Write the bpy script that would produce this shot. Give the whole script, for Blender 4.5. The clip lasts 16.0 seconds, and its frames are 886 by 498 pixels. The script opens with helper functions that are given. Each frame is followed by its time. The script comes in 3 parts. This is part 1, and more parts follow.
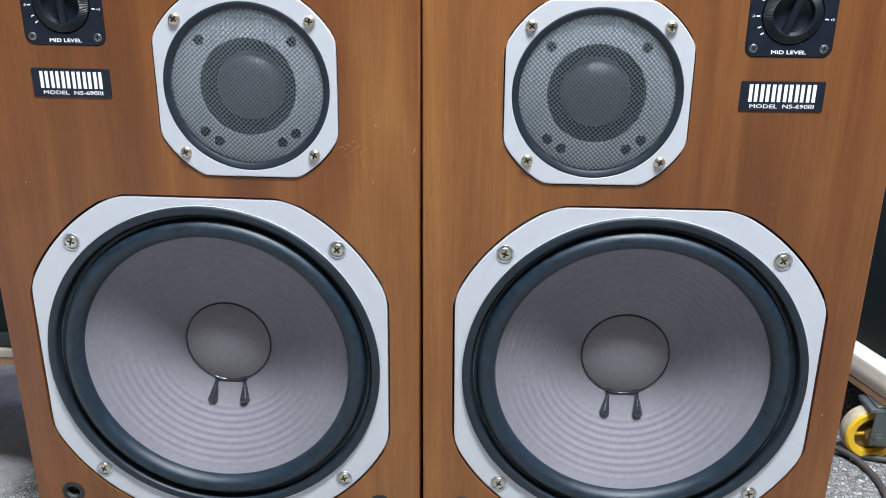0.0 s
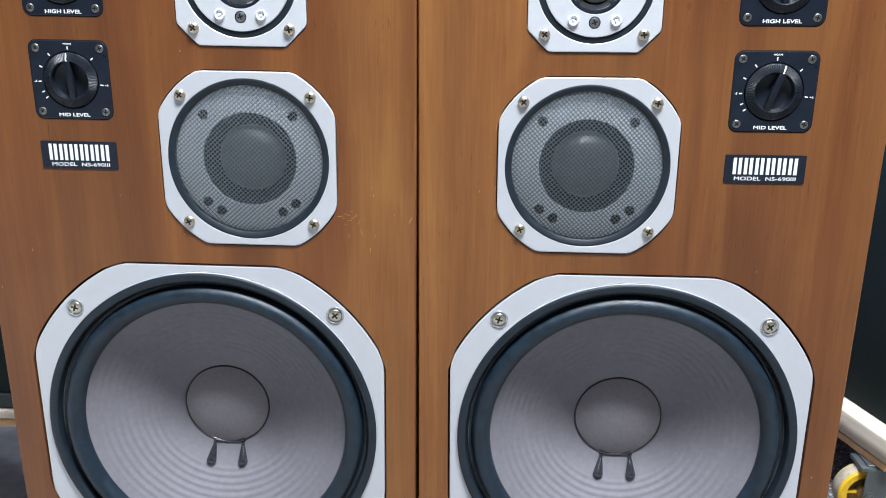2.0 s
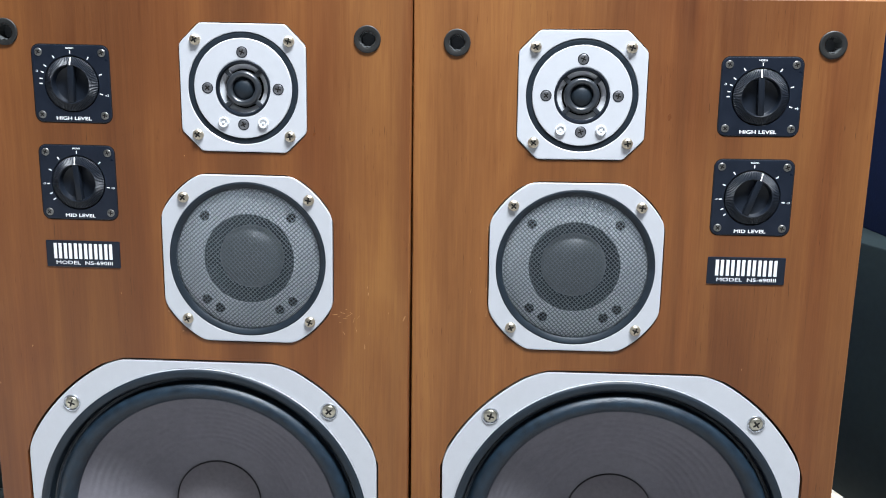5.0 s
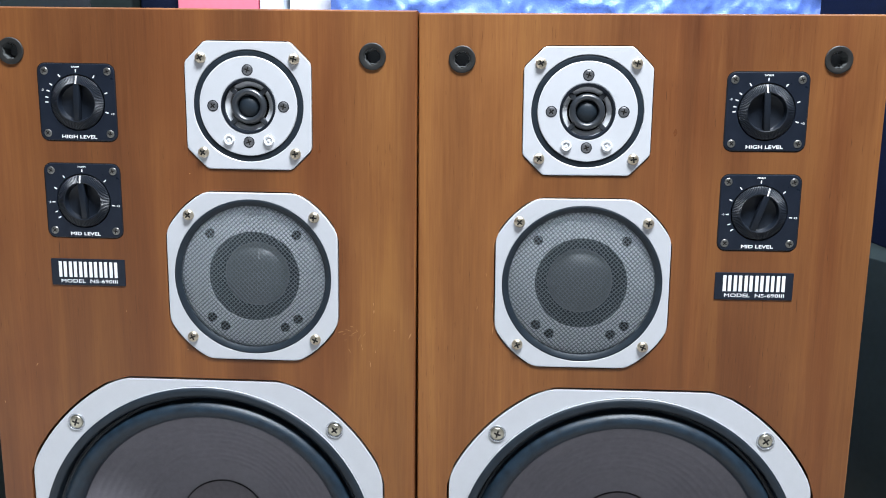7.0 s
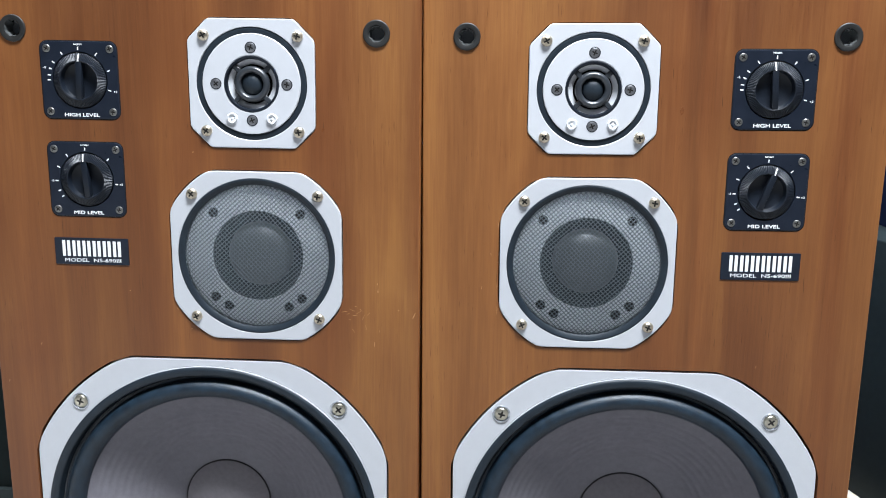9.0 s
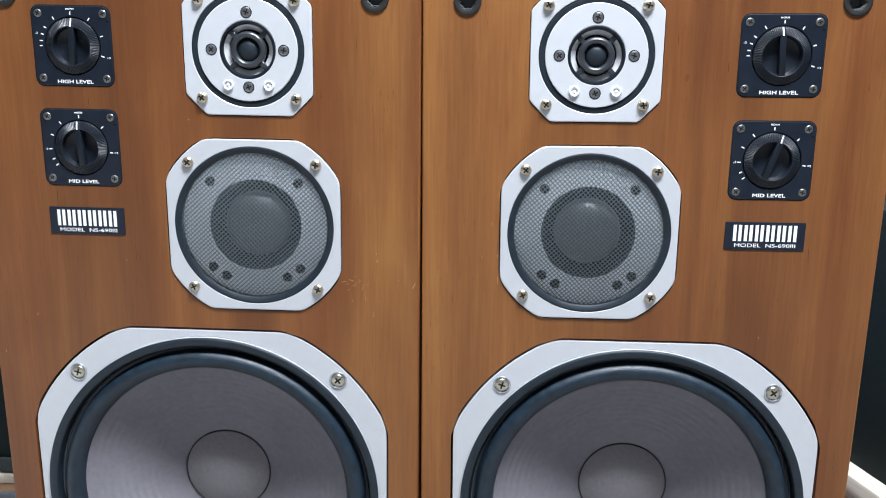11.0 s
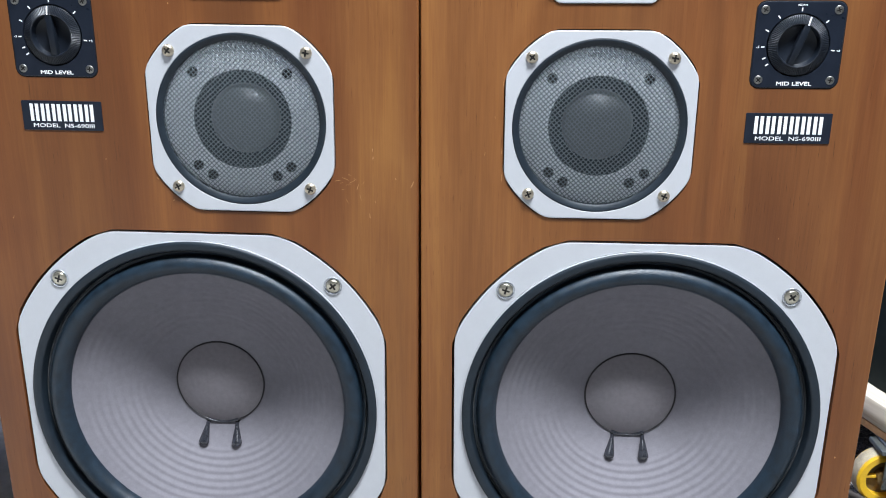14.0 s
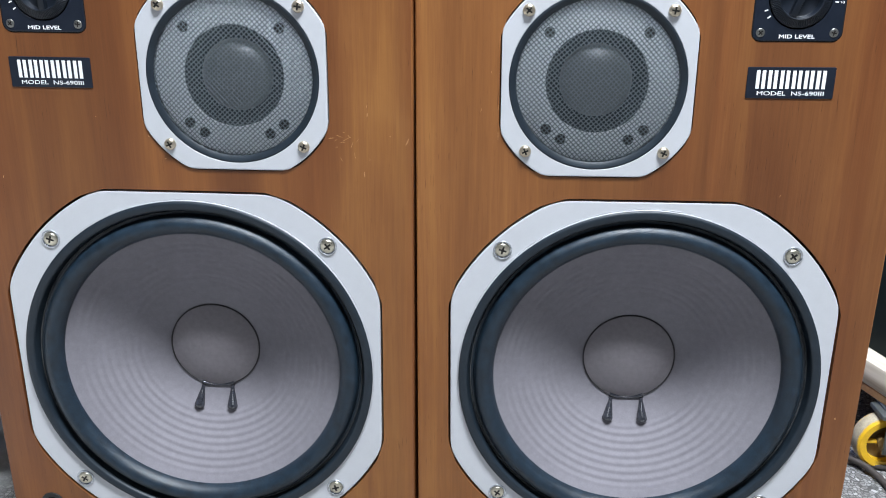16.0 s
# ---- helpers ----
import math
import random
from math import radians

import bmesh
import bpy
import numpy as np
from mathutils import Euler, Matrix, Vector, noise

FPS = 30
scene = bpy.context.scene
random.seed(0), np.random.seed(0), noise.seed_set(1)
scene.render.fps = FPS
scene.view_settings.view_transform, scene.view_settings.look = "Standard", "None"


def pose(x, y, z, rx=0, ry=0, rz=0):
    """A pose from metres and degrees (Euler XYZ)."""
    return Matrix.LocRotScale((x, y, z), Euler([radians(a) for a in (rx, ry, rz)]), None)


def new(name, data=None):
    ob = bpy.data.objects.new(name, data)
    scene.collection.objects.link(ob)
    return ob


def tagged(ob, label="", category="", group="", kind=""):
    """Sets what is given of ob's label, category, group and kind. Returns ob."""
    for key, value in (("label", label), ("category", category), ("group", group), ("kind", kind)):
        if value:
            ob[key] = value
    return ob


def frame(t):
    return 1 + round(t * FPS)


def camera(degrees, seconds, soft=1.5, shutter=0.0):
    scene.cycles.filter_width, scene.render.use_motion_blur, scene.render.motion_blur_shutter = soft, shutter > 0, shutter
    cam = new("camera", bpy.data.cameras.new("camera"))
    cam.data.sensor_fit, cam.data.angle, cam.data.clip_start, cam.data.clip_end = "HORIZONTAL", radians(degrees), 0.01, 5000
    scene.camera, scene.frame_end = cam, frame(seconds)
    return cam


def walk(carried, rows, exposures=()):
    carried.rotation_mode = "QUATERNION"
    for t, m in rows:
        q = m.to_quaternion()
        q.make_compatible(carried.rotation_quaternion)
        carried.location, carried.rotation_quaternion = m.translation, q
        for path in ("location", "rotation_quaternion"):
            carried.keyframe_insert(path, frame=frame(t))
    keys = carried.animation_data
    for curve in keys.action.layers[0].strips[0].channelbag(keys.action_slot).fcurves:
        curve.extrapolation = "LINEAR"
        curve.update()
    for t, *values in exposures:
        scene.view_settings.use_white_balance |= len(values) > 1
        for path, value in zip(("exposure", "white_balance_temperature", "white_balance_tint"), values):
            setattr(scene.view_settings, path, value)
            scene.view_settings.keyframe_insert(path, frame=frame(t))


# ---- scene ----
cam = camera(54.8, 16.0, soft=1.0)
# seconds, x, y, z, turn, tilt, lean
ROWS = [
    (0, 0.042279, -0.62967, 0.53888, 2.4292, -20.542, 0.87215),
    (0.5, 0.044394, -0.63385, 0.54192, 2.5473, -19.48, 0.89989),
    (1, 0.043859, -0.63558, 0.55572, 2.4224, -19.163, 0.91242),
    (1.5, 0.045103, -0.63656, 0.56075, 2.4545, -18.643, 0.85267),
    (2, 0.043518, -0.64105, 0.56215, 2.2478, -17.609, 0.9298),
    (2.5, 0.043029, -0.64516, 0.56683, 2.154, -16.567, 0.96363),
    (3, 0.045286, -0.64826, 0.57123, 2.2746, -15.713, 0.97545),
    (3.5, 0.043081, -0.65168, 0.5743, 2.0086, -14.704, 1.0891),
    (4, 0.04229, -0.65405, 0.5786, 1.8526, -13.989, 1.1814),
    (4.5, 0.043389, -0.65569, 0.57739, 1.8861, -13.008, 1.2293),
    (5, 0.042624, -0.65706, 0.57994, 1.7475, -12.093, 1.2722),
    (5.5, 0.041924, -0.65778, 0.58159, 1.6895, -11.369, 1.2559),
    (6, 0.041362, -0.65739, 0.58181, 1.7531, -10.989, 1.1604),
    (6.5, 0.040951, -0.65623, 0.58116, 1.8789, -10.901, 1.0445),
    (7, 0.040703, -0.65459, 0.5802, 2.0074, -11.047, 0.96686),
    (7.5, 0.040628, -0.65281, 0.57949, 2.0794, -11.376, 0.98619),
    (8, 0.040645, -0.65105, 0.57908, 2.1033, -11.776, 1.0736),
    (8.5, 0.041965, -0.65173, 0.57583, 2.2911, -11.825, 1.0234),
    (9, 0.041623, -0.65199, 0.57491, 2.3701, -12.022, 0.99426),
    (9.5, 0.041485, -0.65181, 0.57472, 2.423, -12.311, 0.97591),
    (10, 0.041637, -0.65058, 0.57504, 2.4353, -12.753, 0.97436),
    (10.5, 0.041898, -0.64803, 0.57438, 2.4243, -13.301, 0.98244),
    (11, 0.042091, -0.6439, 0.57127, 2.4072, -13.91, 0.99299),
    (11.5, 0.042037, -0.63793, 0.56424, 2.4016, -14.534, 0.99884),
    (12, 0.041798, -0.63096, 0.55474, 2.4075, -15.15, 0.99996),
    (12.5, 0.038915, -0.62499, 0.54658, 2.1428, -15.896, 0.9949),
    (13, 0.041388, -0.62029, 0.53929, 2.3798, -16.777, 0.88792),
    (13.5, 0.04015, -0.61491, 0.53096, 2.291, -17.414, 0.89278),
    (14, 0.040735, -0.61421, 0.52812, 2.3078, -17.703, 0.84985),
    (14.5, 0.041341, -0.6145, 0.52667, 2.2625, -18.002, 0.80555),
    (15, 0.040299, -0.61179, 0.5241, 2.1557, -18.396, 0.8654),
    (15.5, 0.043141, -0.60934, 0.51787, 2.4031, -18.796, 0.73371),
    (16, 0.045872, -0.6094, 0.51214, 2.4825, -19.197, 0.70968),
]
walk(cam, [(t, pose(x, y, z, 0, 0, turn) @ pose(0, 0, 0, 90 + tilt) @ pose(0, 0, 0, 0, 0, lean)) for t, x, y, z, turn, tilt, lean in ROWS])

# ---- light: an overhead room lamp and three unseen fills ----
scene.view_settings.exposure = 0.0
world = bpy.data.worlds.new("room_air")
scene.world = world
world.use_nodes = True
world.node_tree.nodes["Background"].inputs[0].default_value = (0.6, 0.7, 0.9, 1)
world.node_tree.nodes["Background"].inputs[1].default_value = 0.02


def area_lamp(x, y, z, sx, sy, watts, colour):
    data = bpy.data.lights.new("area_lamp", "AREA")
    data.shape, data.size, data.size_y, data.energy, data.color = "RECTANGLE", sx, sy, watts, colour
    ob = new("area_lamp", data)
    ob.matrix_world = pose(x, y, z)
    return ob


COOL = (0.85, 0.92, 1.0)
area_lamp(0.36, -0.62, 2.20, 0.9, 0.34, 137, COOL)
# added fills, no source seen: weak front, left floor, goods behind
area_lamp(0.20, -3.00, 2.40, 1.6, 0.30, 8, COOL)
area_lamp(-1.10, 0.15, 2.40, 1.2, 0.30, 72, COOL)
area_lamp(0.60, 1.20, 2.40, 1.2, 0.30, 28, COOL)


# ---- materials ----
class Nodes:
    """A small wrapper to wire one material."""

    def __init__(self, name, rough=0.5, metal=0.0, spec=0.5):
        self.m = bpy.data.materials.new(name)
        self.m.use_nodes = True
        self.t = self.m.node_tree
        self.p = self.t.nodes["Principled BSDF"]
        self.p.inputs["Roughness"].default_value = rough
        self.p.inputs["Metallic"].default_value = metal
        self.p.inputs["Specular IOR Level"].default_value = spec
        self.co = self.t.nodes.new("ShaderNodeTexCoord").outputs["Object"]

    def link(self, a, b):
        self.t.links.new(a, b)

    def mapped(self, scale, rot=(0, 0, 0), add=None):
        n = self.t.nodes.new("ShaderNodeMapping")
        n.inputs["Scale"].default_value = scale
        n.inputs["Rotation"].default_value = rot
        self.link(self.co, n.inputs["Vector"])
        if add is not None:
            self.link(add, n.inputs["Location"])
        return n.outputs[0]

    def noise(self, vec, scale, detail=3.0, rough=0.55, warp=0.0):
        n = self.t.nodes.new("ShaderNodeTexNoise")
        n.inputs["Scale"].default_value, n.inputs["Detail"].default_value = scale, detail
        n.inputs["Roughness"].default_value, n.inputs["Distortion"].default_value = rough, warp
        self.link(vec, n.inputs["Vector"])
        return n.outputs[0]

    def ramp(self, value, stops):
        n = self.t.nodes.new("ShaderNodeValToRGB")
        e = n.color_ramp.elements
        while len(e) < len(stops):
            e.new(0.5)
        for k, (pos, c) in zip(e, stops):
            k.position, k.color = pos, (*c, 1)
        self.link(value, n.inputs[0])
        return n.outputs[0]

    def mix(self, fac, a, b, mode="MIX"):
        n = self.t.nodes.new("ShaderNodeMix")
        n.data_type, n.blend_type = "RGBA", mode
        for v, s in ((fac, n.inputs[0]), (a, n.inputs[6]), (b, n.inputs[7])):
            if isinstance(v, (int, float)):
                s.default_value = v
            elif isinstance(v, tuple):
                s.default_value = (*v, 1)
            else:
                self.link(v, s)
        return n.outputs[2]

    def math(self, op, a, b=0.0):
        n = self.t.nodes.new("ShaderNodeMath")
        n.operation = op
        for v, s in ((a, n.inputs[0]), (b, n.inputs[1])):
            if isinstance(v, (int, float)):
                s.default_value = v
            else:
                self.link(v, s)
        return n.outputs[0]

    def colour(self, c):
        if isinstance(c, tuple):
            self.p.inputs["Base Color"].default_value = (*c, 1)
        else:
            self.link(c, self.p.inputs["Base Color"])

    def bump(self, h, strength, dist):
        n = self.t.nodes.new("ShaderNodeBump")
        n.inputs["Strength"].default_value, n.inputs["Distance"].default_value = strength, dist
        self.link(h, n.inputs["Height"])
        self.link(n.outputs[0], self.p.inputs["Normal"])

    def rough(self, v):
        self.link(v, self.p.inputs["Roughness"])

    def rand(self):
        return self.t.nodes.new("ShaderNodeObjectInfo").outputs["Random"]


def plain(name, c, rough=0.5, metal=0.0, spec=0.5, var=0.15, scale=60, bump=0.0):
    """A near-uniform surface with mottling at two scales."""
    n = Nodes(name, rough, metal, spec)
    v = n.mapped((1, 1, 1))
    a, b = n.noise(v, scale, 4), n.noise(v, scale * 9, 2)
    s = n.math("ADD", n.math("MULTIPLY", a, 0.6), n.math("MULTIPLY", b, 0.4))
    lo, hi = tuple(max(0, k * (1 - var)) for k in c), tuple(min(1, k * (1 + var)) for k in c)
    n.colour(n.ramp(s, [(0.3, lo), (0.7, hi)]))
    n.rough(n.math("ADD", n.math("MULTIPLY", a, 0.16), rough - 0.08))
    if bump:
        n.bump(b, bump, 0.0006)
    return n.m


def walnut(name, leaves):
    """Oiled walnut veneer with upright grain; leaves: place across the board in mm and tint of each strip, figure and
    light falloff together.
    """
    n = Nodes(name, 0.42, 0.0, 0.42)
    r = n.math("MULTIPLY", n.rand(), 7.0)
    shift = n.t.nodes.new("ShaderNodeCombineXYZ")
    n.link(r, shift.inputs[0]), n.link(r, shift.inputs[2])
    o = shift.outputs[0]
    broad = n.noise(n.mapped((15, 1, 1.7), add=o), 1.0, 3, 0.55, 0.9)
    mid = n.noise(n.mapped((70, 1, 3.2), add=o), 1.0, 4, 0.6, 1.1)
    fine = n.noise(n.mapped((430, 1, 16), add=o), 1.0, 3, 0.65, 0.6)
    pore = n.noise(n.mapped((780, 1, 48), add=o), 1.0, 2, 0.6)
    patch = n.noise(n.mapped((26, 1, 12), add=o), 1.0, 2, 0.5)
    s = n.math("ADD", n.math("MULTIPLY", broad, 0.52), n.math("MULTIPLY", mid, 0.20))
    s = n.math("ADD", s, n.math("MULTIPLY", fine, 0.20))
    c = n.ramp(s, [(0.29, WOOD[0]), (0.46, WOOD[1]), (0.63, WOOD[2])])
    # strips of figure and painted light falloff, drifting a little as they climb
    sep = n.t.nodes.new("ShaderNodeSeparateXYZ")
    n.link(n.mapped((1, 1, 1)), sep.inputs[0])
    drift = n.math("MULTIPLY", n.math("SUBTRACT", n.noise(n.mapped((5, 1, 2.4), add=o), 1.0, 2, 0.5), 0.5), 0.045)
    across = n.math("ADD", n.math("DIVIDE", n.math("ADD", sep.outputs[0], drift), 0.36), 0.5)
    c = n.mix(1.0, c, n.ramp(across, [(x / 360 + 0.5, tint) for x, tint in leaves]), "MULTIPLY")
    dark = n.mix(n.ramp(patch, [(0.42, (0, 0, 0)), (0.58, (1, 1, 1))]), (1.0, 1.0, 1.0), n.ramp(pore, [(0.27, (0.36, 0.27, 0.22)), (0.36, (1, 1, 1))]))
    c = n.mix(0.75, c, dark, "MULTIPLY")
    blot = n.noise(n.mapped((6, 1, 4.4), add=o), 1.0, 4, 0.6, 0.7)
    c = n.mix(0.8, c, n.ramp(blot, [(0.3, (0.80, 0.71, 0.63)), (0.7, (1.08, 1.10, 1.06))]), "MULTIPLY")
    n.colour(c)
    n.rough(n.math("ADD", n.math("MULTIPLY", fine, 0.16), 0.34))
    n.bump(n.math("ADD", fine, pore), 0.10, 0.0005)
    return n.m


WOOD = ((0.124, 0.0410, 0.0135), (0.193, 0.0725, 0.0235), (0.276, 0.115, 0.034))
# strip tints: veneer figure, plus light falloff painted in from seam to outer edges
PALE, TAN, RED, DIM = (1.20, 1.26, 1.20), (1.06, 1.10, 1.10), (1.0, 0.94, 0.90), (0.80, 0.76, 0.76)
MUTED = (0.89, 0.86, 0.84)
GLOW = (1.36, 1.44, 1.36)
FIGURE_LIGHT_LEFT = [(-172, MUTED), (-148, RED), (-119, MUTED), (-117, DIM), (-95, DIM), (-60, DIM), (-20, RED), (18, RED), (34, DIM), (52, DIM), (66, RED), (104, RED), (124, PALE), (152, PALE), (160, TAN), (173, RED)]
FIGURE_LIGHT_RIGHT = [(-173, GLOW), (-140, PALE), (-122, GLOW), (-98, GLOW), (-90, PALE), (-60, PALE), (-22, TAN), (20, RED), (35, DIM), (41, RED), (56, MUTED), (69, DIM), (86, DIM), (104, MUTED), (122, MUTED), (146, RED), (158, PALE), (172, PALE)]
M_WOOD = {1: walnut("walnut_veneer", FIGURE_LIGHT_LEFT), -1: walnut("walnut_veneer_figured", FIGURE_LIGHT_RIGHT)}
M_SILVER = plain("silver_painted_metal", (0.575, 0.582, 0.607), 0.46, 0.15, 0.5, 0.03, 120, 0.05)
M_TWEETER = plain("white_silver_metal", (0.62, 0.628, 0.655), 0.40, 0.15, 0.5, 0.03, 120, 0.04)
M_GLOSS = plain("glossy_black_plastic", (0.026, 0.030, 0.036), 0.30, 0.0, 1.0, 0.2, 80)
M_RUBBER = plain("black_rubber", (0.012, 0.019, 0.027), 0.45, 0.0, 0.4, 0.3, 90, 0.25)
M_SURROUND = plain("doped_cloth", (0.0085, 0.0185, 0.030), 0.42, 0.0, 0.5, 0.6, 130, 0.5)
M_DUST = plain("dusty_cement", (0.055, 0.058, 0.060), 0.8, 0, 0.3, 0.8, 70)
# throat black lifted towards teal: haze put into its colour
M_THROAT = plain("hazed_teal_black", (0.024, 0.034, 0.041), 0.8, 0, 0.3, 0.3, 120)
# black that stands for shade in gaps, bolt holes and round the tweeter hub
M_GAP = plain("shade_black", (0.012, 0.011, 0.011), 0.8, 0, 0.2)
M_GLUE = plain("dried_glue", (0.035, 0.032, 0.034), 0.5, 0, 0.4, 0.6, 150)
M_PLASTIC = plain("black_plastic", (0.011, 0.0150, 0.0245), 0.3, 0.0, 0.35, 0.2, 80)
M_KNOB = plain("knob_plastic", (0.008, 0.011, 0.017), 0.36, 0.0, 0.36, 0.2, 80)
M_SCREW = plain("nickel_screw", (0.62, 0.57, 0.46), 0.3, 0.9, 0.5, 0.2, 300)
M_BRASS = plain("brassy_screw", (0.60, 0.52, 0.40), 0.32, 0.9, 0.5, 0.2, 300)
M_SOCKET = plain("grey_black_plastic", (0.014, 0.0135, 0.0125), 0.5, 0, 0.5, 0.2, 120)
M_CAP = plain("cap_paper", (0.235, 0.213, 0.228), 0.7, 0, 0.25, 0.12, 260, 0.3)
M_DARKSCREW = plain("dark_steel_screw", (0.24, 0.235, 0.22), 0.34, 0.85, 0.5, 0.25, 300)
M_BLACKSCREW = plain("blackened_screw", (0.26, 0.26, 0.27), 0.30, 0.8, 0.5, 0.3, 300)
# near-black for the shade in a screw's cross recess
M_SLOT = plain("recess_shade", (0.016, 0.014, 0.012), 0.5, 0.4)
M_WHITE = plain("white_print", (0.88, 0.88, 0.88), 0.5, 0, 0.4, 0.05)
M_WIRE = plain("steel_wire", (0.185, 0.212, 0.232), 0.48, 0.8, 0.6, 0.2, 200)
M_PLATE = plain("silver_plate", (0.80, 0.82, 0.85), 0.45, 0.1, 0.5, 0.06, 90)
M_DOME = plain("dark_dome", (0.070, 0.078, 0.080), 0.47, 0, 1.0, 0.15, 90)
M_CHROME = plain("bright_metal", (0.55, 0.57, 0.6), 0.25, 0.9, 0.5, 0.1, 100)
M_CLEAR = plain("clear_plastic", (0.80, 0.81, 0.83), 0.15, 0, 0.7, 0.04)
M_LEAD = plain("tarry_lead", (0.030, 0.031, 0.038), 0.12, 0, 1.0, 0.5, 200)
M_SCRATCH = plain("bare_wood", (0.42, 0.215, 0.092), 0.6, 0, 0.3, 0.2, 300)
# glossy bore, its base colour paled so that it reads as glinting
M_BORE = plain("shiny_dark_plastic", (0.075, 0.078, 0.078), 0.22, 0.0, 0.9, 0.3, 200)
M_KNOT = plain("wood_knot", (0.150, 0.046, 0.011), 0.6, 0, 0.3, 0.3, 300)


def paper(name):
    """Grey paper pulp of a cone."""
    n = Nodes(name, 0.72, 0.0, 0.22)
    v = n.mapped((1, 1, 1))
    a, b, c = n.noise(v, 14, 3), n.noise(v, 900, 2), n.noise(v, 190, 4)
    s = n.math("ADD", n.math("MULTIPLY", a, 0.5), n.math("MULTIPLY", c, 0.5))
    col = n.ramp(s, [(0.35, PAPER[0]), (0.65, PAPER[1])])
    n.colour(n.mix(0.25, col, n.ramp(b, [(0.3, (0.75, 0.75, 0.75)), (0.7, (1.1, 1.1, 1.1))]), "MULTIPLY"))
    n.bump(n.math("ADD", b, c), 0.25, 0.0004)
    return n.m


PAPER = ((0.184, 0.173, 0.193), (0.222, 0.210, 0.232))
M_CONE = paper("cone_paper")


# ---- mesh helpers; lengths in millimetres on a speaker's front, x across, z up, y into the box ----
MM = 0.001


def part(name, bm, material, parent, label="", at=(0, 0, 0), rot=(0, 0, 0), smooth=30):
    me = bm if isinstance(bm, bpy.types.Mesh) else mesh_of(name, bm, material, smooth)
    ob = new(name, me)
    ob.parent = parent
    ob.matrix_basis = pose(*at, *rot)
    if label:
        ob["label"] = label
    return ob


def mesh_of(name, bm, material, smooth=30):
    me = bpy.data.meshes.new(name)
    bmesh.ops.recalc_face_normals(bm, faces=bm.faces)
    lim = radians(smooth)
    for f in bm.faces:
        f.smooth = smooth > 0
    for e in bm.edges:
        e.smooth = len(e.link_faces) == 2 and e.calc_face_angle(0) < lim
    bm.to_mesh(me)
    bm.free()
    me.materials.append(material)
    return me


def lathe(bm, profile, seg=96, cx=0.0, cz=0.0, wave=None):
    """Turns (radius, y) round the axis that points out of the front."""
    rings = []
    for r, y in profile:
        if r <= 0:
            rings.append([bm.verts.new((cx * MM, y * MM, cz * MM))])
        else:
            rings.append([bm.verts.new(((cx + r * math.cos(2 * math.pi * i / seg)) * MM, y * MM, (cz + r * math.sin(2 * math.pi * i / seg)) * MM)) for i in range(seg)])
    for a, b in zip(rings, rings[1:]):
        for i in range(seg):
            j = (i + 1) % seg
            if len(a) == 1:
                bm.faces.new((a[0], b[i], b[j]))
            elif len(b) == 1:
                bm.faces.new((a[i], b[0], a[j]))
            else:
                bm.faces.new((a[i], b[i], b[j], a[j]))
    return bm


def box(bm, x0, x1, y0, y1, z0, z1, bevel=0.0, seg=2):
    """A box given in millimetres."""
    made = bmesh.ops.create_cube(bm, size=1.0)["verts"]
    for v in made:
        v.co = Vector(((x0 + x1) / 2 + v.co.x * (x1 - x0), (y0 + y1) / 2 + v.co.y * (y1 - y0), (z0 + z1) / 2 + v.co.z * (z1 - z0))) * MM
    if bevel:
        edges = list({e for v in made for e in v.link_edges})
        bmesh.ops.bevel(bm, geom=edges, offset=bevel * MM, segments=seg, affect="EDGES", profile=0.5)
    return bm


def outline(half, cut, curved, soft, seg=160):
    """Radii of a square frame with its corners cut off by an arc or by straight chamfers, slightly rounded."""
    out = []
    for i in range(seg):
        a = 2 * math.pi * i / seg
        c, s = abs(math.cos(a)), abs(math.sin(a))
        lim = [half / max(c, 1e-6), half / max(s, 1e-6)]
        lim.append(math.hypot(half, cut) if curved else (half + cut) / (c + s))
        lim = [k for k in lim if k < 4 * half]
        m = min(lim)
        out.append(m - soft * math.log(sum(math.exp(-(k - m) / soft) for k in lim)))
    return out


def frame_plate(radii, hole, front, back, bevel=0.8):
    """A flat ring from a round hole to an outline, with a rounded outer edge."""
    bm, n = bmesh.new(), len(radii)
    rows = [([hole] * n, back), ([hole] * n, front + 0.4), ([hole + 0.4] * n, front), ([hole + 0.8] * n, front), ([r - bevel - 0.5 for r in radii], front), ([r - bevel for r in radii], front),
            ([r - bevel * 0.3 for r in radii], front + bevel * 0.3), (radii, front + bevel), (radii, back)]
    rings = [[bm.verts.new((r * math.cos(2 * math.pi * i / n) * MM, y * MM, r * math.sin(2 * math.pi * i / n) * MM)) for i, r in enumerate(rr)] for rr, y in rows]
    for a, b in zip(rings, rings[1:]):
        for i in range(n):
            j = (i + 1) % n
            bm.faces.new((a[i], b[i], b[j], a[j]))
    return bm


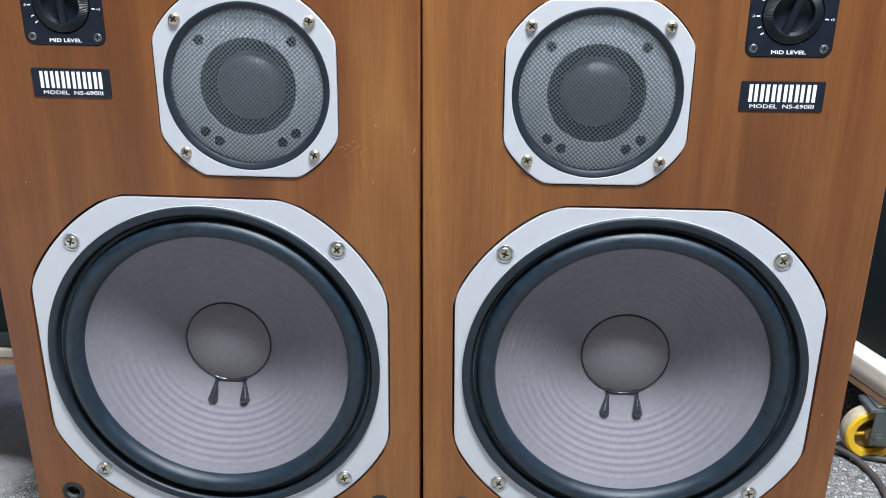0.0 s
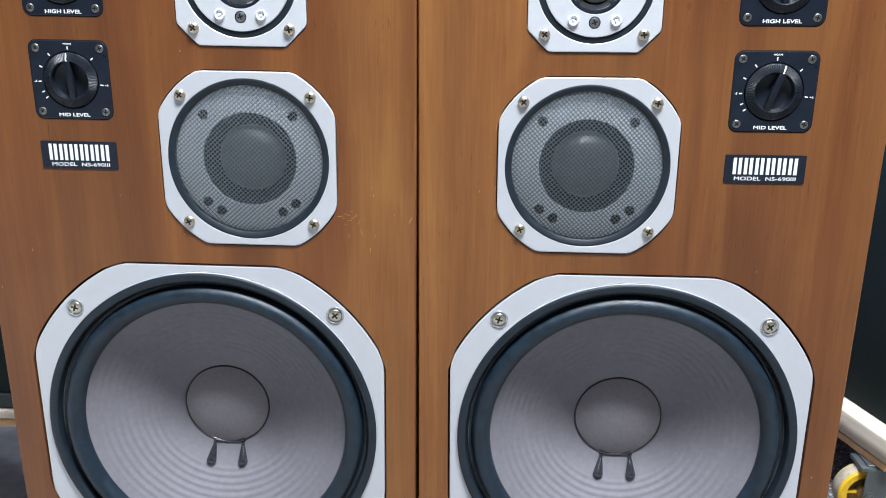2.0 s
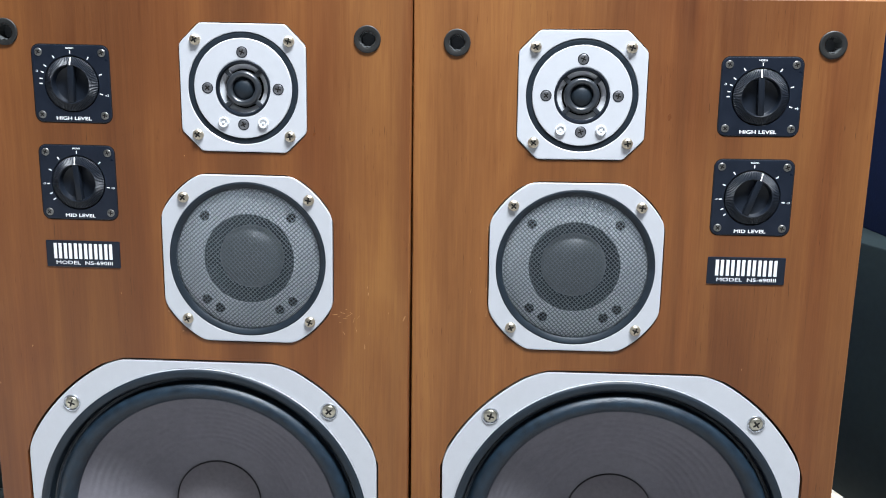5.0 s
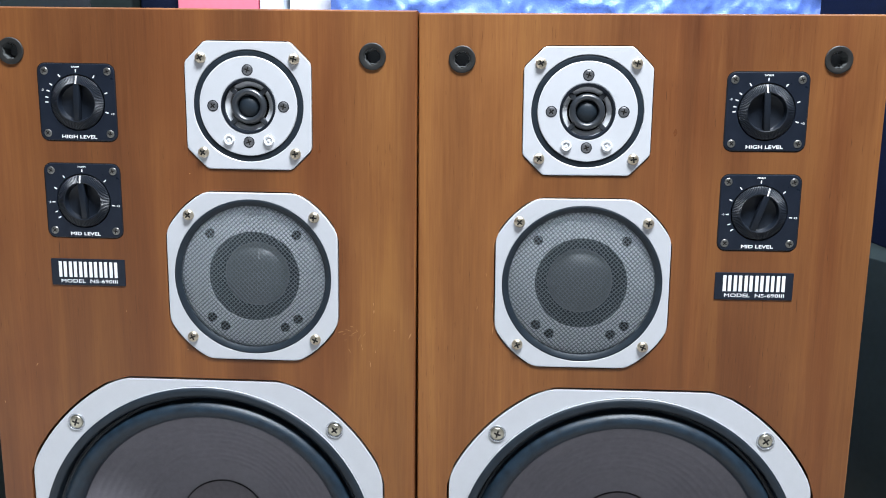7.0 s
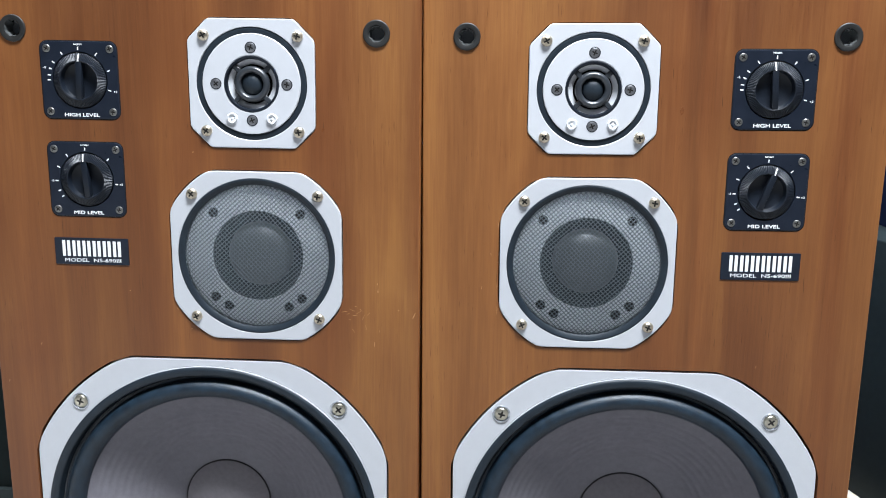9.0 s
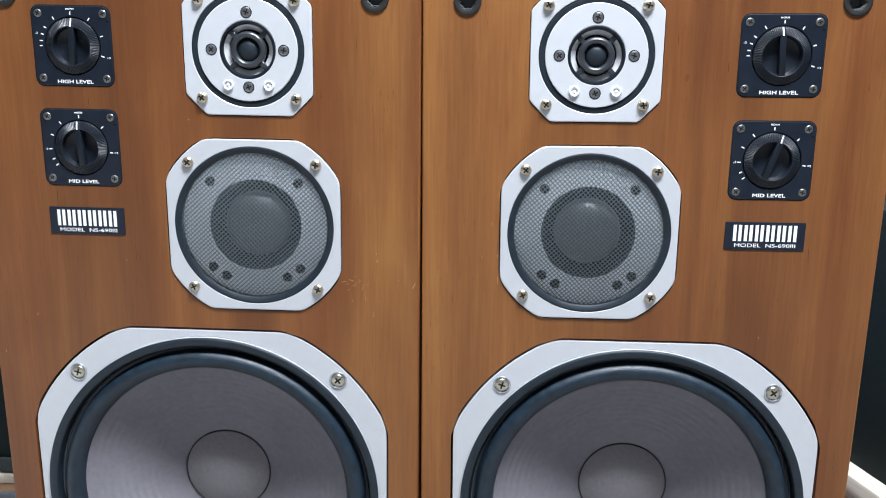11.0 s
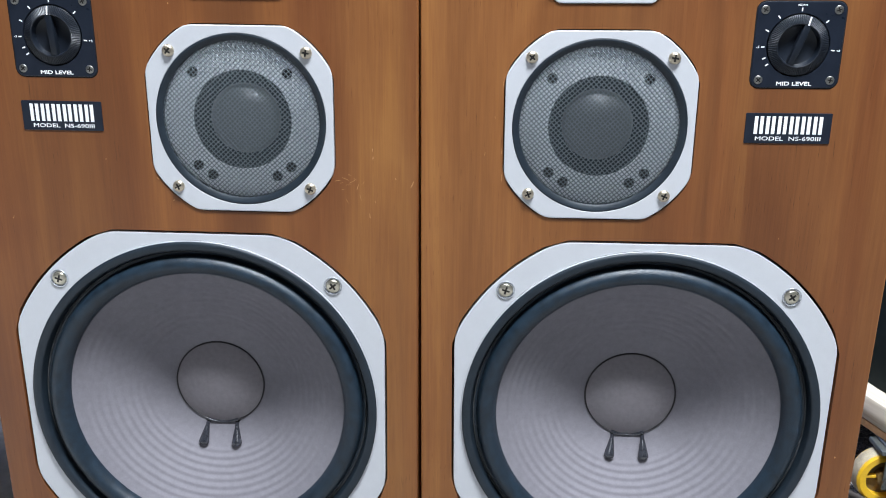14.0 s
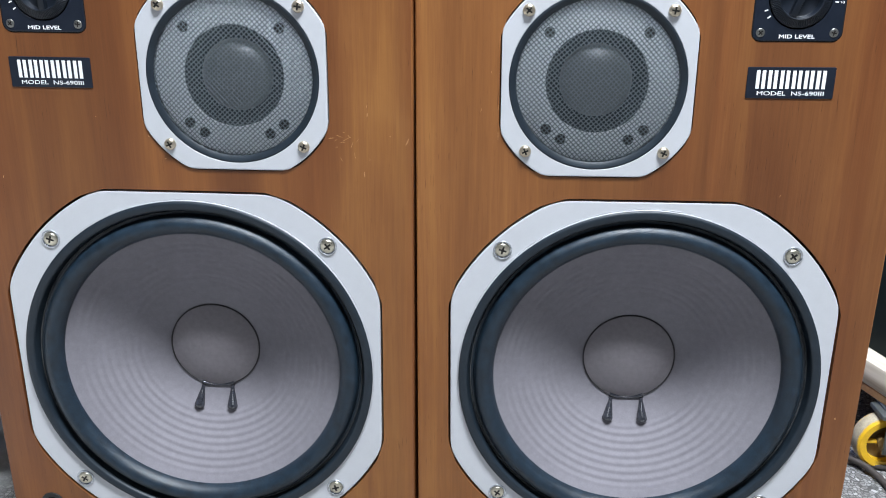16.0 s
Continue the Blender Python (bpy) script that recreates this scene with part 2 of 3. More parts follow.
def rounded(bm, w, h, r, front, back, bevel=0.6, seg=8):
    """A rounded rectangular plate standing on the front."""
    def loop(inset, y):
        pts = []
        for k, (sx, sz) in enumerate(((1, 1), (-1, 1), (-1, -1), (1, -1))):
            for i in range(seg + 1):
                a = math.pi / 2 * (k + i / seg)
                q = max(r - inset, 0.05)
                pts.append((sx * (w / 2 - r) + q * math.cos(a), y, sz * (h / 2 - r) + q * math.sin(a)))
        return [bm.verts.new(Vector(p) * MM) for p in pts]
    rings = [loop(0, back), loop(0, front + bevel), loop(bevel * 0.3, front + bevel * 0.3), loop(bevel, front), loop(bevel + 0.4, front)]
    for a, b in zip(rings, rings[1:]):
        for i in range(len(a)):
            j = (i + 1) % len(a)
            bm.faces.new((a[i], b[i], b[j], a[j]))
    bm.faces.new(rings[-1])
    return bm


KEPT = {}


def kept(key, make):
    """One mesh for all alike pieces."""
    if key not in KEPT:
        KEPT[key] = make()
    return KEPT[key]


def screw_head(r, rise):
    bm = lathe(bmesh.new(), [(r, 0), (r, -rise * 0.35), (r * 0.86, -rise * 0.75), (r * 0.55, -rise), (0, -rise * 1.08)], 28)
    return bm


def slotted(parent, x, z, y, r, rise, material, turn=0, label=""):
    """A screw whose raised dark bars stand for its shaded cross recess: two materials in one mesh."""
    def make():
        me = mesh_of("screw", screw_head(r, rise), material, 60)
        bm = bmesh.new()
        bm.from_mesh(me)
        n = len(bm.faces)
        box(bm, -r * 0.58, r * 0.58, -rise * 1.12, -rise * 0.6, -r * 0.14, r * 0.14)
        box(bm, -r * 0.14, r * 0.14, -rise * 1.13, -rise * 0.6, -r * 0.58, r * 0.58)
        bm.faces.ensure_lookup_table()
        for f in bm.faces[n:]:
            f.material_index = 1
        bm.to_mesh(me)
        bm.free()
        me.materials.append(M_SLOT)
        return me
    return part("screw", kept(("slotted", r, material.name), make), material, parent, label, (x * MM, y * MM, z * MM), (0, turn, 0))


def lettering(text, size, wide, parent, x, z, y, name="lettering", bold=0.0, label=""):
    """Words in the built-in font, as a thin raised print."""
    data = bpy.data.curves.new(name, "FONT")
    data.body, data.size, data.align_x, data.align_y = text, size * MM, "CENTER", "CENTER"
    data.extrude, data.resolution_u = 0.00006, 3
    tmp = bpy.data.objects.new(name, data)
    scene.collection.objects.link(tmp)
    me = bpy.data.meshes.new_from_object(tmp.evaluated_get(bpy.context.evaluated_depsgraph_get()))
    bpy.data.objects.remove(tmp)
    bpy.data.curves.remove(data)
    me.transform(Matrix.Diagonal((wide, 1, 1, 1)))
    if bold:
        # heavier strokes: the same letters laid over each other, each a hair higher
        bm = bmesh.new()
        for n, (a, b) in enumerate(((-1, 0), (1, 0), (0, -1), (0, 1))):
            s = len(bm.verts)
            bm.from_mesh(me)
            bm.verts.ensure_lookup_table()
            bmesh.ops.translate(bm, verts=bm.verts[s:], vec=(a * bold * MM, b * bold * MM, n * 0.00001))
        bm.to_mesh(me)
        bm.free()
    me.materials.clear()
    me.materials.append(M_WHITE)
    return part(name, me, M_WHITE, parent, label, (x * MM, y * MM, z * MM), (90, 0, 0))


# ---- the loudspeaker ----
WIDE, HIGH, DEEP = 346.5, 631.4, 291.0
Z0 = 15.3
WOOFER = (0.0, 176.7 + Z0)
MIDRANGE = (43.4, 410.3 + Z0)
TWEETER = (43.5, 544.4 + Z0)
OUT_W = outline(147.0, 67.5, True, 1.3)
OUT_M = outline(67.7, 36.0, True, 0.8)
OUT_T = outline(48.2, 32.6, False, 0.5)


def racked(x, z, lean):
    """The old boxes have gone a little out of square with their drivers: lean the outline, not the drivers."""
    return x + (z - 240.0) * lean, z - x * lean


def baffle(sx, lean, root):
    """The veneered front board with the driver cut-outs and peg holes going through it."""
    pts, edges, faces = [], [], []

    def ring(pp):
        s = len(pts)
        pts.extend(Vector(p) for p in pp)
        edges.extend((s + i, s + (i + 1) % len(pp)) for i in range(len(pp)))
        return list(range(s, s + len(pp)))

    w, h = WIDE / 2 - 1.2, HIGH
    ring([racked(x, z, lean) for x, z in ((-w, 1.2), (w, 1.2), (w, h - 1.2), (-w, h - 1.2))])
    for (cx, cz), rad, grow in ((WOOFER, OUT_W, 1.7), (MIDRANGE, OUT_M, 1.0), (TWEETER, OUT_T, 0.7)):
        n = len(rad)
        ring([(sx * cx + (r + grow) * math.cos(2 * math.pi * i / n), cz + (r + grow) * math.sin(2 * math.pi * i / n)) for i, r in enumerate(rad)])
    for ux, uz in PEGS:
        ring([(ux + 7.0 * math.cos(2 * math.pi * i / 24), uz + 7.0 * math.sin(2 * math.pi * i / 24)) for i in range(24)])
    for uz in CONTROLS:
        ring([(-88.9 * sx + 22.8 * math.cos(2 * math.pi * i / 48), uz + 22.8 * math.sin(2 * math.pi * i / 48)) for i in range(48)])
    from mathutils import geometry
    vv, ee, ff, _, _, _ = geometry.delaunay_2d_cdt(pts, edges, [], 0, 1e-4)
    bm = bmesh.new()
    front = [bm.verts.new((p.x * MM, 0, p.y * MM)) for p in vv]
    for f in ff:
        mx, mz = sum(vv[k].x for k in f) / len(f), sum(vv[k].y for k in f) / len(f)
        hit = False
        for (cx, cz), rad in ((WOOFER, OUT_W), (MIDRANGE, OUT_M), (TWEETER, OUT_T)):
            a = math.atan2(mz - cz, mx - sx * cx) % (2 * math.pi)
            hit |= math.hypot(mx - sx * cx, mz - cz) < rad[int(a / (2 * math.pi) * len(rad) + 0.5) % len(rad)] + 0.1
        for ux, uz in PEGS:
            hit |= math.hypot(mx - ux, mz - uz) < 6.8
        for uz in CONTROLS:
            hit |= math.hypot(mx + 88.9 * sx, mz - uz) < 22.6
        if not hit:
            bm.faces.new([front[k] for k in f])
    rim = [e for e in bm.edges if len(e.link_faces) == 1]
    out = bmesh.ops.extrude_edge_only(bm, edges=rim)
    for v in out["geom"]:
        if isinstance(v, bmesh.types.BMVert):
            v.co.y += 0.020
    bmesh.ops.delete(bm, geom=[v for v in bm.verts if not v.link_faces], context="VERTS")
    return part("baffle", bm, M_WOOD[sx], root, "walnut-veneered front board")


CONTROLS = (544.9 + Z0, 468.8 + Z0)
PEGS = [(-138.3, 582.9 + Z0), (138.3, 582.9 + Z0), (-139.0, 43.0 + Z0), (139.0, 43.0 + Z0)]


def shell(sx, lean, root):
    """The box: two sides, top, bottom and back as one mitred body, its front lip rounded."""
    bm = bmesh.new()
    w = WIDE / 2

    def loop(inset, y):
        corners = ((-w + inset, inset), (w - inset, inset), (w - inset, HIGH - inset), (-w + inset, HIGH - inset))
        flat = [racked(x, z, lean) for x, z in corners]
        return [bm.verts.new(Vector((x, y, z)) * MM) for x, z in flat]
    rings = [loop(1.25, 19), loop(1.25, 0.0), loop(0.4, 0.35), loop(0, 1.2), loop(0, DEEP)]
    for a, b in zip(rings, rings[1:]):
        for i in range(4):
            j = (i + 1) % 4
            bm.faces.new((a[i], a[j], b[j], b[i]))
    bm.faces.new(rings[-1])
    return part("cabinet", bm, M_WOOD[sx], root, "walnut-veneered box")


def ripple_cone():
    """Paper cone, curved in section, with pressed rings over its outer half."""
    prof = []
    r = 36.0
    while r <= 114.0:
        k = (r - 36.0) / 78.0
        y = 45.0 - 39.0 * (0.86 * k + 0.14 * k * k)
        if 56 < r < 108:
            y += 0.27 * math.sin((r - 56) * 2 * math.pi / 5.6) * min(1, (r - 56) / 8, (108 - r) / 5)
        prof.append((r, y))
        r += 0.8
    return lathe(bmesh.new(), prof, 128)


def teardrop():
    """A blob of varnish over a lead wire, thin above and fat below, bent along the cone."""
    bm = bmesh.new()
    rings = []
    m = 12
    for i in range(23):
        k = 0.06 * i if i < 14 else 0.84 + 0.16 * math.sin((i - 14) / 8 * math.pi / 2)
        w = 1.6 + 2.9 * max(0.0, (k - 0.15) / 0.69) ** 0.9 if k <= 0.84 else 4.5 * math.sqrt(max(0.0, 1 - ((k - 0.84) / 0.16) ** 2)) + 0.02
        rings.append([bm.verts.new(Vector((w * math.cos(2 * math.pi * j / m), -0.75 * w * math.sin(2 * math.pi * j / m), -21 * k)) * MM) for j in range(m)])
    for a, b in zip(rings, rings[1:]):
        for j in range(m):
            bm.faces.new((a[j], a[(j + 1) % m], b[(j + 1) % m], b[j]))
    bm.faces.new(rings[0])
    return bm


def woofer(sx, root):
    at = (sx * WOOFER[0] * MM, 0, WOOFER[1] * MM)
    f = part("woofer", kept("wf", lambda: mesh_of("woofer", frame_plate(OUT_W, 141.0, 0.3, 14, 1.0), M_SILVER, 40)), M_SILVER, root, "silver-grey painted metal frame", at)
    sub = lambda name, key, make, mat, label="", a=(0, 0, 0), rot=(0, 0, 0): part(name, kept(key, lambda: mesh_of(name, make(), mat, 40)), mat, f, label, a, rot)
    sub("trim_lip", "wlip", lambda: lathe(bmesh.new(), [(141.2, 0), (141.2, -0.9), (140.7, -1.1), (140.2, -0.9)], 160), M_SILVER, "thin bright lip")
    sub("gasket", "wgk", lambda: lathe(bmesh.new(), [(140.5, 1), (140.4, -1.7), (139.7, -2.4), (138.7, -2.7), (138.1, -2.75), (135.0, -2.5), (134.1, -2.2), (133.4, -1.2), (132.7, 3.0), (132.0, 5.2), (130.6, 5.8), (127.0, 6.6)], 160), M_RUBBER, "black rubber gasket ring")
    roll = [(130.6, 5.6), (129.0, 5.9)] + [(120.6 + 7.9 * math.cos(a), 7.0 - 0.8 * (1 + math.cos(a)) - 9.4 * math.sin(a)) for a in [math.pi * k / 20 for k in range(21)]] + [(112.0, 7.4)]
    sub("seam_bead", "wsb", lambda: lathe(bmesh.new(), [(131.6, 5.2), (131.4, 4.4), (130.9, 4.3), (130.6, 5.0)], 160), M_DUST, "dusty cement seam")
    sub("surround", "wsu", lambda: lathe(bmesh.new(), roll, 160), M_SURROUND, "black doped cloth half-roll")
    sub("cone", "wco", ripple_cone, M_CONE, "grey paper cone with pressed rings")
    cap = [(37.3, 44.4)] + [(37.0 * math.sin(a) / math.sin(0.37), 43.6 - 37.0 / math.sin(0.37) * (math.cos(a) - math.cos(0.37))) for a in [0.37 * (1 - k / 14) for k in range(15)]]
    cap[-1] = (0, cap[-1][1])
    sub("dust_cap", "wdc", lambda: lathe(bmesh.new(), cap, 96), M_CAP, "grey domed paper cap")
    sub("glue_bead", "wgb", lambda: lathe(bmesh.new(), [(38.3, 44.2), (38.1, 43.1), (37.7, 42.8), (37.2, 43.2), (37.0, 44.2)], 96), M_GLUE, "dark glue line")
    rim = [(36.6 + 1.3 * math.cos(a), 43.0 - 1.3 * math.sin(a)) for a in [2 * math.pi * k / 10 for k in range(11)]]

    def tar():
        bm, rings = bmesh.new(), []
        for i in range(17):
            a = radians(-90 - 22 + 44 * i / 16)
            fat = 0.55 + 0.75 * abs(math.cos(math.pi * i / 16)) ** 3
            rings.append([bm.verts.new(Vector(((37.6 + (r - 36.6) * fat) * math.cos(a), 43.0 + (y - 43.0) * fat, (37.6 + (r - 36.6) * fat) * math.sin(a))) * MM) for r, y in rim[:-1]])
        for a, b in zip(rings, rings[1:]):
            for k in range(len(a)):
                bm.faces.new((a[k], a[(k + 1) % len(a)], b[(k + 1) % len(a)], b[k]))
        return bm
    sub("tar_line", "wtl", tar, M_LEAD, "tarry varnish under the cap")
    for s in (-1, 1):
        sub("lead", "wle", teardrop, M_LEAD, "varnished lead drop", (s * 12.6 * MM, 0.0420, -0.0370), (-24, s * -6.5 + 3.5, 0))
    for i, (a, b) in enumerate(((-1, 1), (1, 1), (-1, -1), (1, -1))):
        c = sub("screw_cup", "wcu", lambda: lathe(bmesh.new(), [(7.3, 0.35), (7.0, -0.5), (6.4, -0.6), (5.2, 0.2)], 36), M_CHROME, "pressed cup", (a * 0.1074, 0, b * 0.1074))
        slotted(f, a * 107.4, b * 107.4, 0.15, 5.2, 1.3, M_SCREW, (17, 52, 33, 75)[i])
    return f


def wire_mesh(radius=57.5, pitch=2.55, wire=0.35):
    """Two sets of crossing wires, each weaving over and under the other, on a shallow dome."""
    verts, faces = [], []
    n = int(radius / pitch)
    tilt = (radians(42), radians(-48))
    for k, ang in enumerate(tilt):
        d = Vector((math.cos(ang), math.sin(ang)))
        q = Vector((-d.y, d.x))
        for i in range(-n, n + 1):
            b = i * pitch
            half = math.sqrt(max(0, radius * radius - b * b))
            if half < 3:
                continue
            steps = max(2, int(2 * half / (pitch * 0.5)))
            base = len(verts)
            for j in range(steps + 1):
                s = -half + 2 * half * j / steps
                p = d * s + q * b
                r = p.length / radius
                y = 0.1 - 4.4 * (1 - r ** 2.6) + (1 if k else -1) * 0.5 * math.cos(math.pi * s / pitch + math.pi * i)
                for c, e in ((0, -wire), (wire, 0), (0, wire), (-wire, 0)):
                    verts.append(((p.x + q.x * c) * MM, (y + e) * MM, (p.y + q.y * c) * MM))
            for j in range(steps):
                a = base + 4 * j
                for c in range(4):
                    e = (c + 1) % 4
                    faces.append((a + c, a + e, a + 4 + e, a + 4 + c))
    me = bpy.data.meshes.new("wire_mesh")
    me.from_pydata(verts, [], faces)
    me.shade_smooth()
    me.materials.append(M_WIRE)
    return me


def midrange(sx, root):
    at = (sx * MIDRANGE[0] * MM, 0.0012, MIDRANGE[1] * MM)
    f = part("midrange", kept("mf", lambda: mesh_of("midrange", frame_plate(OUT_M, 62.3, -2.4, 12, 0.7), M_SILVER, 40)), M_SILVER, root, "silver-grey painted metal frame", at)
    sub = lambda name, key, make, mat, label="", a=(0, 0, 0), rot=(0, 0, 0): part(name, kept(key, lambda: mesh_of(name, make(), mat, 40)), mat, f, label, a, rot)
    sub("trim_ring", "mr", lambda: lathe(bmesh.new(), [(62.4, 1), (62.3, -2.2), (61.6, -2.6), (60.9, -2.5), (58.2, -1.3), (57.4, -0.7), (57.0, 3)], 128), M_RUBBER, "dark grey ring")
    sub("back_plate", "mp", lambda: lathe(bmesh.new(), [(58.5, 2.4), (37.6, 1.5), (37.0, 1.5), (36.4, 1.9), (36.2, 3.4)], 96), M_PLATE, "silver plate behind the wire mesh")
    sub("throat", "mt", lambda: lathe(bmesh.new(), [(36.4, 2.2), (35.8, 8), (32.0, 13.0), (27.0, 14.5), (22, 15)], 96), M_THROAT, "black throat")
    dome = [(26.0 * math.sin(math.pi / 2 * (1 - k / 14)), 13.5 - 15.7 * math.cos(math.pi / 2 * (1 - k / 14))) for k in range(15)]
    dome[-1] = (0, dome[-1][1])
    sub("dome", "md", lambda: lathe(bmesh.new(), dome, 72), M_DOME, "dark grey soft dome")
    # bolt holes are not cut: black discs stand for their shade
    for a, b in ((-34.4, 34.2), (34.4, 34.2), (-34.8, -34.0), (34.8, -34.0), (-24.2, -41.0), (24.2, -41.0)):
        sub("hole_shade_disc", "mh", lambda: lathe(bmesh.new(), [(3.9, 2.0), (3.7, 1.3), (3.0, 1.25), (0, 1.3)], 20), M_GAP, "raised black disc standing for a shaded bolt hole", (a * MM, 0, b * MM))
    part("wire_mesh", kept("wire", wire_mesh), M_WIRE, f, "woven steel wire guard")
    for i, (a, b) in enumerate(((-1, 1), (1, 1), (-1, -1), (1, -1))):
        slotted(f, a * 49.4, b * 49.4, -2.3, 4.3, 2.6, M_BRASS, (40, 8, 66, 23)[i])
    return f


def strut(ang):
    bm = bmesh.new()
    box(bm, 11.5, 18.8, -0.9, 3.2, -1.8, 1.8, 0.4, 1)
    bmesh.ops.rotate(bm, verts=bm.verts, cent=(0, 0, 0), matrix=Matrix.Rotation(radians(-ang), 3, "Y"))
    return bm


def tweeter(sx, root):
    at = (sx * TWEETER[0] * MM, 0.0012, TWEETER[1] * MM)
    f = part("tweeter", kept("tf", lambda: mesh_of("tweeter", frame_plate(OUT_T, 42.2, -2.2, 10, 0.6), M_TWEETER, 40)), M_TWEETER, root, "white-silver metal frame with cut corners", at)
    sub = lambda name, key, make, mat, label="", a=(0, 0, 0), rot=(0, 0, 0): part(name, kept(key, lambda: mesh_of(name, make(), mat, 40)), mat, f, label, a, rot)
    sub("trim_ring", "tr", lambda: lathe(bmesh.new(), [(42.3, 1), (42.1, -1.4), (41.4, -1.7), (38.2, -1.7), (37.4, -1.3), (37.2, 2)], 112), M_RUBBER, "black rubber ring")
    sub("face_plate", "tp", lambda: lathe(bmesh.new(), [(37.6, 3), (37.5, -2.3), (37.0, -2.8), (36.5, -2.8), (22.1, -2.8), (21.6, -2.8), (21.0, -2.4), (20.9, 2)], 112), M_TWEETER, "white-silver round plate")
    sub("throat_ring", "tt", lambda: lathe(bmesh.new(), [(21.1, -2.2), (20.6, -3.0), (19.4, -2.8), (18.6, -1.0), (18.2, 5)], 72), M_KNOB, "black ring")
    sub("horn", "th", lambda: lathe(bmesh.new(), [(18.6, 0.2), (18.2, 1.0), (15.3, 2.2), (14.9, 2.6), (14.6, 6.0), (12, 8)], 72), M_TWEETER, "bright metal throat")
    # the hub's shadow in the throat, laid in as a black ring
    sub("hub_shadow", "tim", lambda: lathe(bmesh.new(), [(14.8, 4.0), (13.8, 4.4), (11.0, 4.6)], 72), M_GAP, "black ring painted as the shadow round the hub")
    for k in range(4):
        sub("strut", ("ts", k), lambda: strut(45 + 90 * k), M_GLOSS)
    hub = [(11.0 + 2.6 * math.cos(a), 0.6 - 3.4 * math.sin(a)) for a in [2 * math.pi * k / 18 for k in range(19)]]
    sub("hub_ring", "tu", lambda: lathe(bmesh.new(), hub, 56), M_GLOSS, "glossy black ring round the dome")
    ball = [(9.0 * math.sin(math.pi * 0.55 * (1 - k / 12)), 3.4 - 5.6 * math.cos(math.pi * 0.55 * (1 - k / 12))) for k in range(13)]
    ball[-1] = (0, ball[-1][1])
    sub("dome", "tb", lambda: lathe(bmesh.new(), ball, 48), M_RUBBER, "matt black dome")
    for i, (a, b) in enumerate(((0, 27.1), (-27.1, 0), (27.1, 0), (0, -27.1))):
        slotted(f, a, b, -2.7, 3.6, 0.7, M_BLACKSCREW, (22, 50, 11, 70)[i], "blackened steel screw")
        sub("screw_cup", "tsc", lambda: lathe(bmesh.new(), [(4.3, -2.7), (4.2, -3.0), (3.7, -3.0), (3.5, -2.6)], 28), M_KNOB, "dark rim round the screw", (a * MM, 0, b * MM))
    for a in (-15.3, 15.3):
        sub("clear_rivet", "tc", lambda: lathe(bmesh.new(), [(4.1, -2.7), (4.0, -3.9), (3.4, -4.5), (2.6, -4.3), (2.2, -3.6), (1.2, -3.6), (0.9, -4.2), (0, -4.3)], 28), M_CLEAR, "clear plastic rivet", (a * MM, 0, -0.0257))
    for i, (a, b) in enumerate(((-1, 1), (1, 1), (-1, -1), (1, -1))):
        slotted(f, a * 35.6, b * 35.6, -2.1, 4.2, 2.7, M_BRASS, (61, 15, 38, 80)[i])
    return f


def square_radii(w, h, r, seg=144):
    """Radii of a rectangle with rounded corners."""
    out = []
    for i in range(seg):
        a = 2 * math.pi * i / seg
        c, t = abs(math.cos(a)), abs(math.sin(a))
        d = min(w / 2 / max(c, 1e-6), h / 2 / max(t, 1e-6))
        x, z = w / 2 - r, h / 2 - r
        if d * c > x and d * t > z:
            b = c * x + t * z
            d = b + math.sqrt(max(0.0, b * b - (x * x + z * z - r * r)))
        out.append(d)
    return out


def knob_mesh():
    """A dial sunk in its plate: a knurled sloping rim and a grip bar across a deep dish."""
    bm, seg = bmesh.new(), 288
    prof = [(20.5, 6.0), (20.5, -1.7), (20.0, -2.2), (15.2, -4.0), (14.7, -4.1), (14.1, -3.8), (13.1, 0.6), (12.5, 1.0), (0.0, 1.1)]
    rings = []
    for n, (r, y) in enumerate(prof):
        if r == 0:
            rings.append([bm.verts.new((0, y * MM, 0))])
            continue
        ring = []
        for i in range(seg):
            a = 2 * math.pi * i / seg
            k = (0.32 if i % 3 == 0 else 0.0) if n in (1, 2, 3) else 0.0
            ring.append(bm.verts.new(((r - k * 0.6) * math.cos(a) * MM, (y + k) * MM, (r - k * 0.6) * math.sin(a) * MM)))
        rings.append(ring)
    for a, b in zip(rings, rings[1:]):
        for i in range(seg):
            j = (i + 1) % seg
            bm.faces.new((a[i], b[0], a[j]) if len(b) == 1 else (a[i], b[i], b[j], a[j]))
    box(bm, -2.3, 2.3, -4.0, 1.4, -13.9, 13.9, 0.6, 2)
    return bm


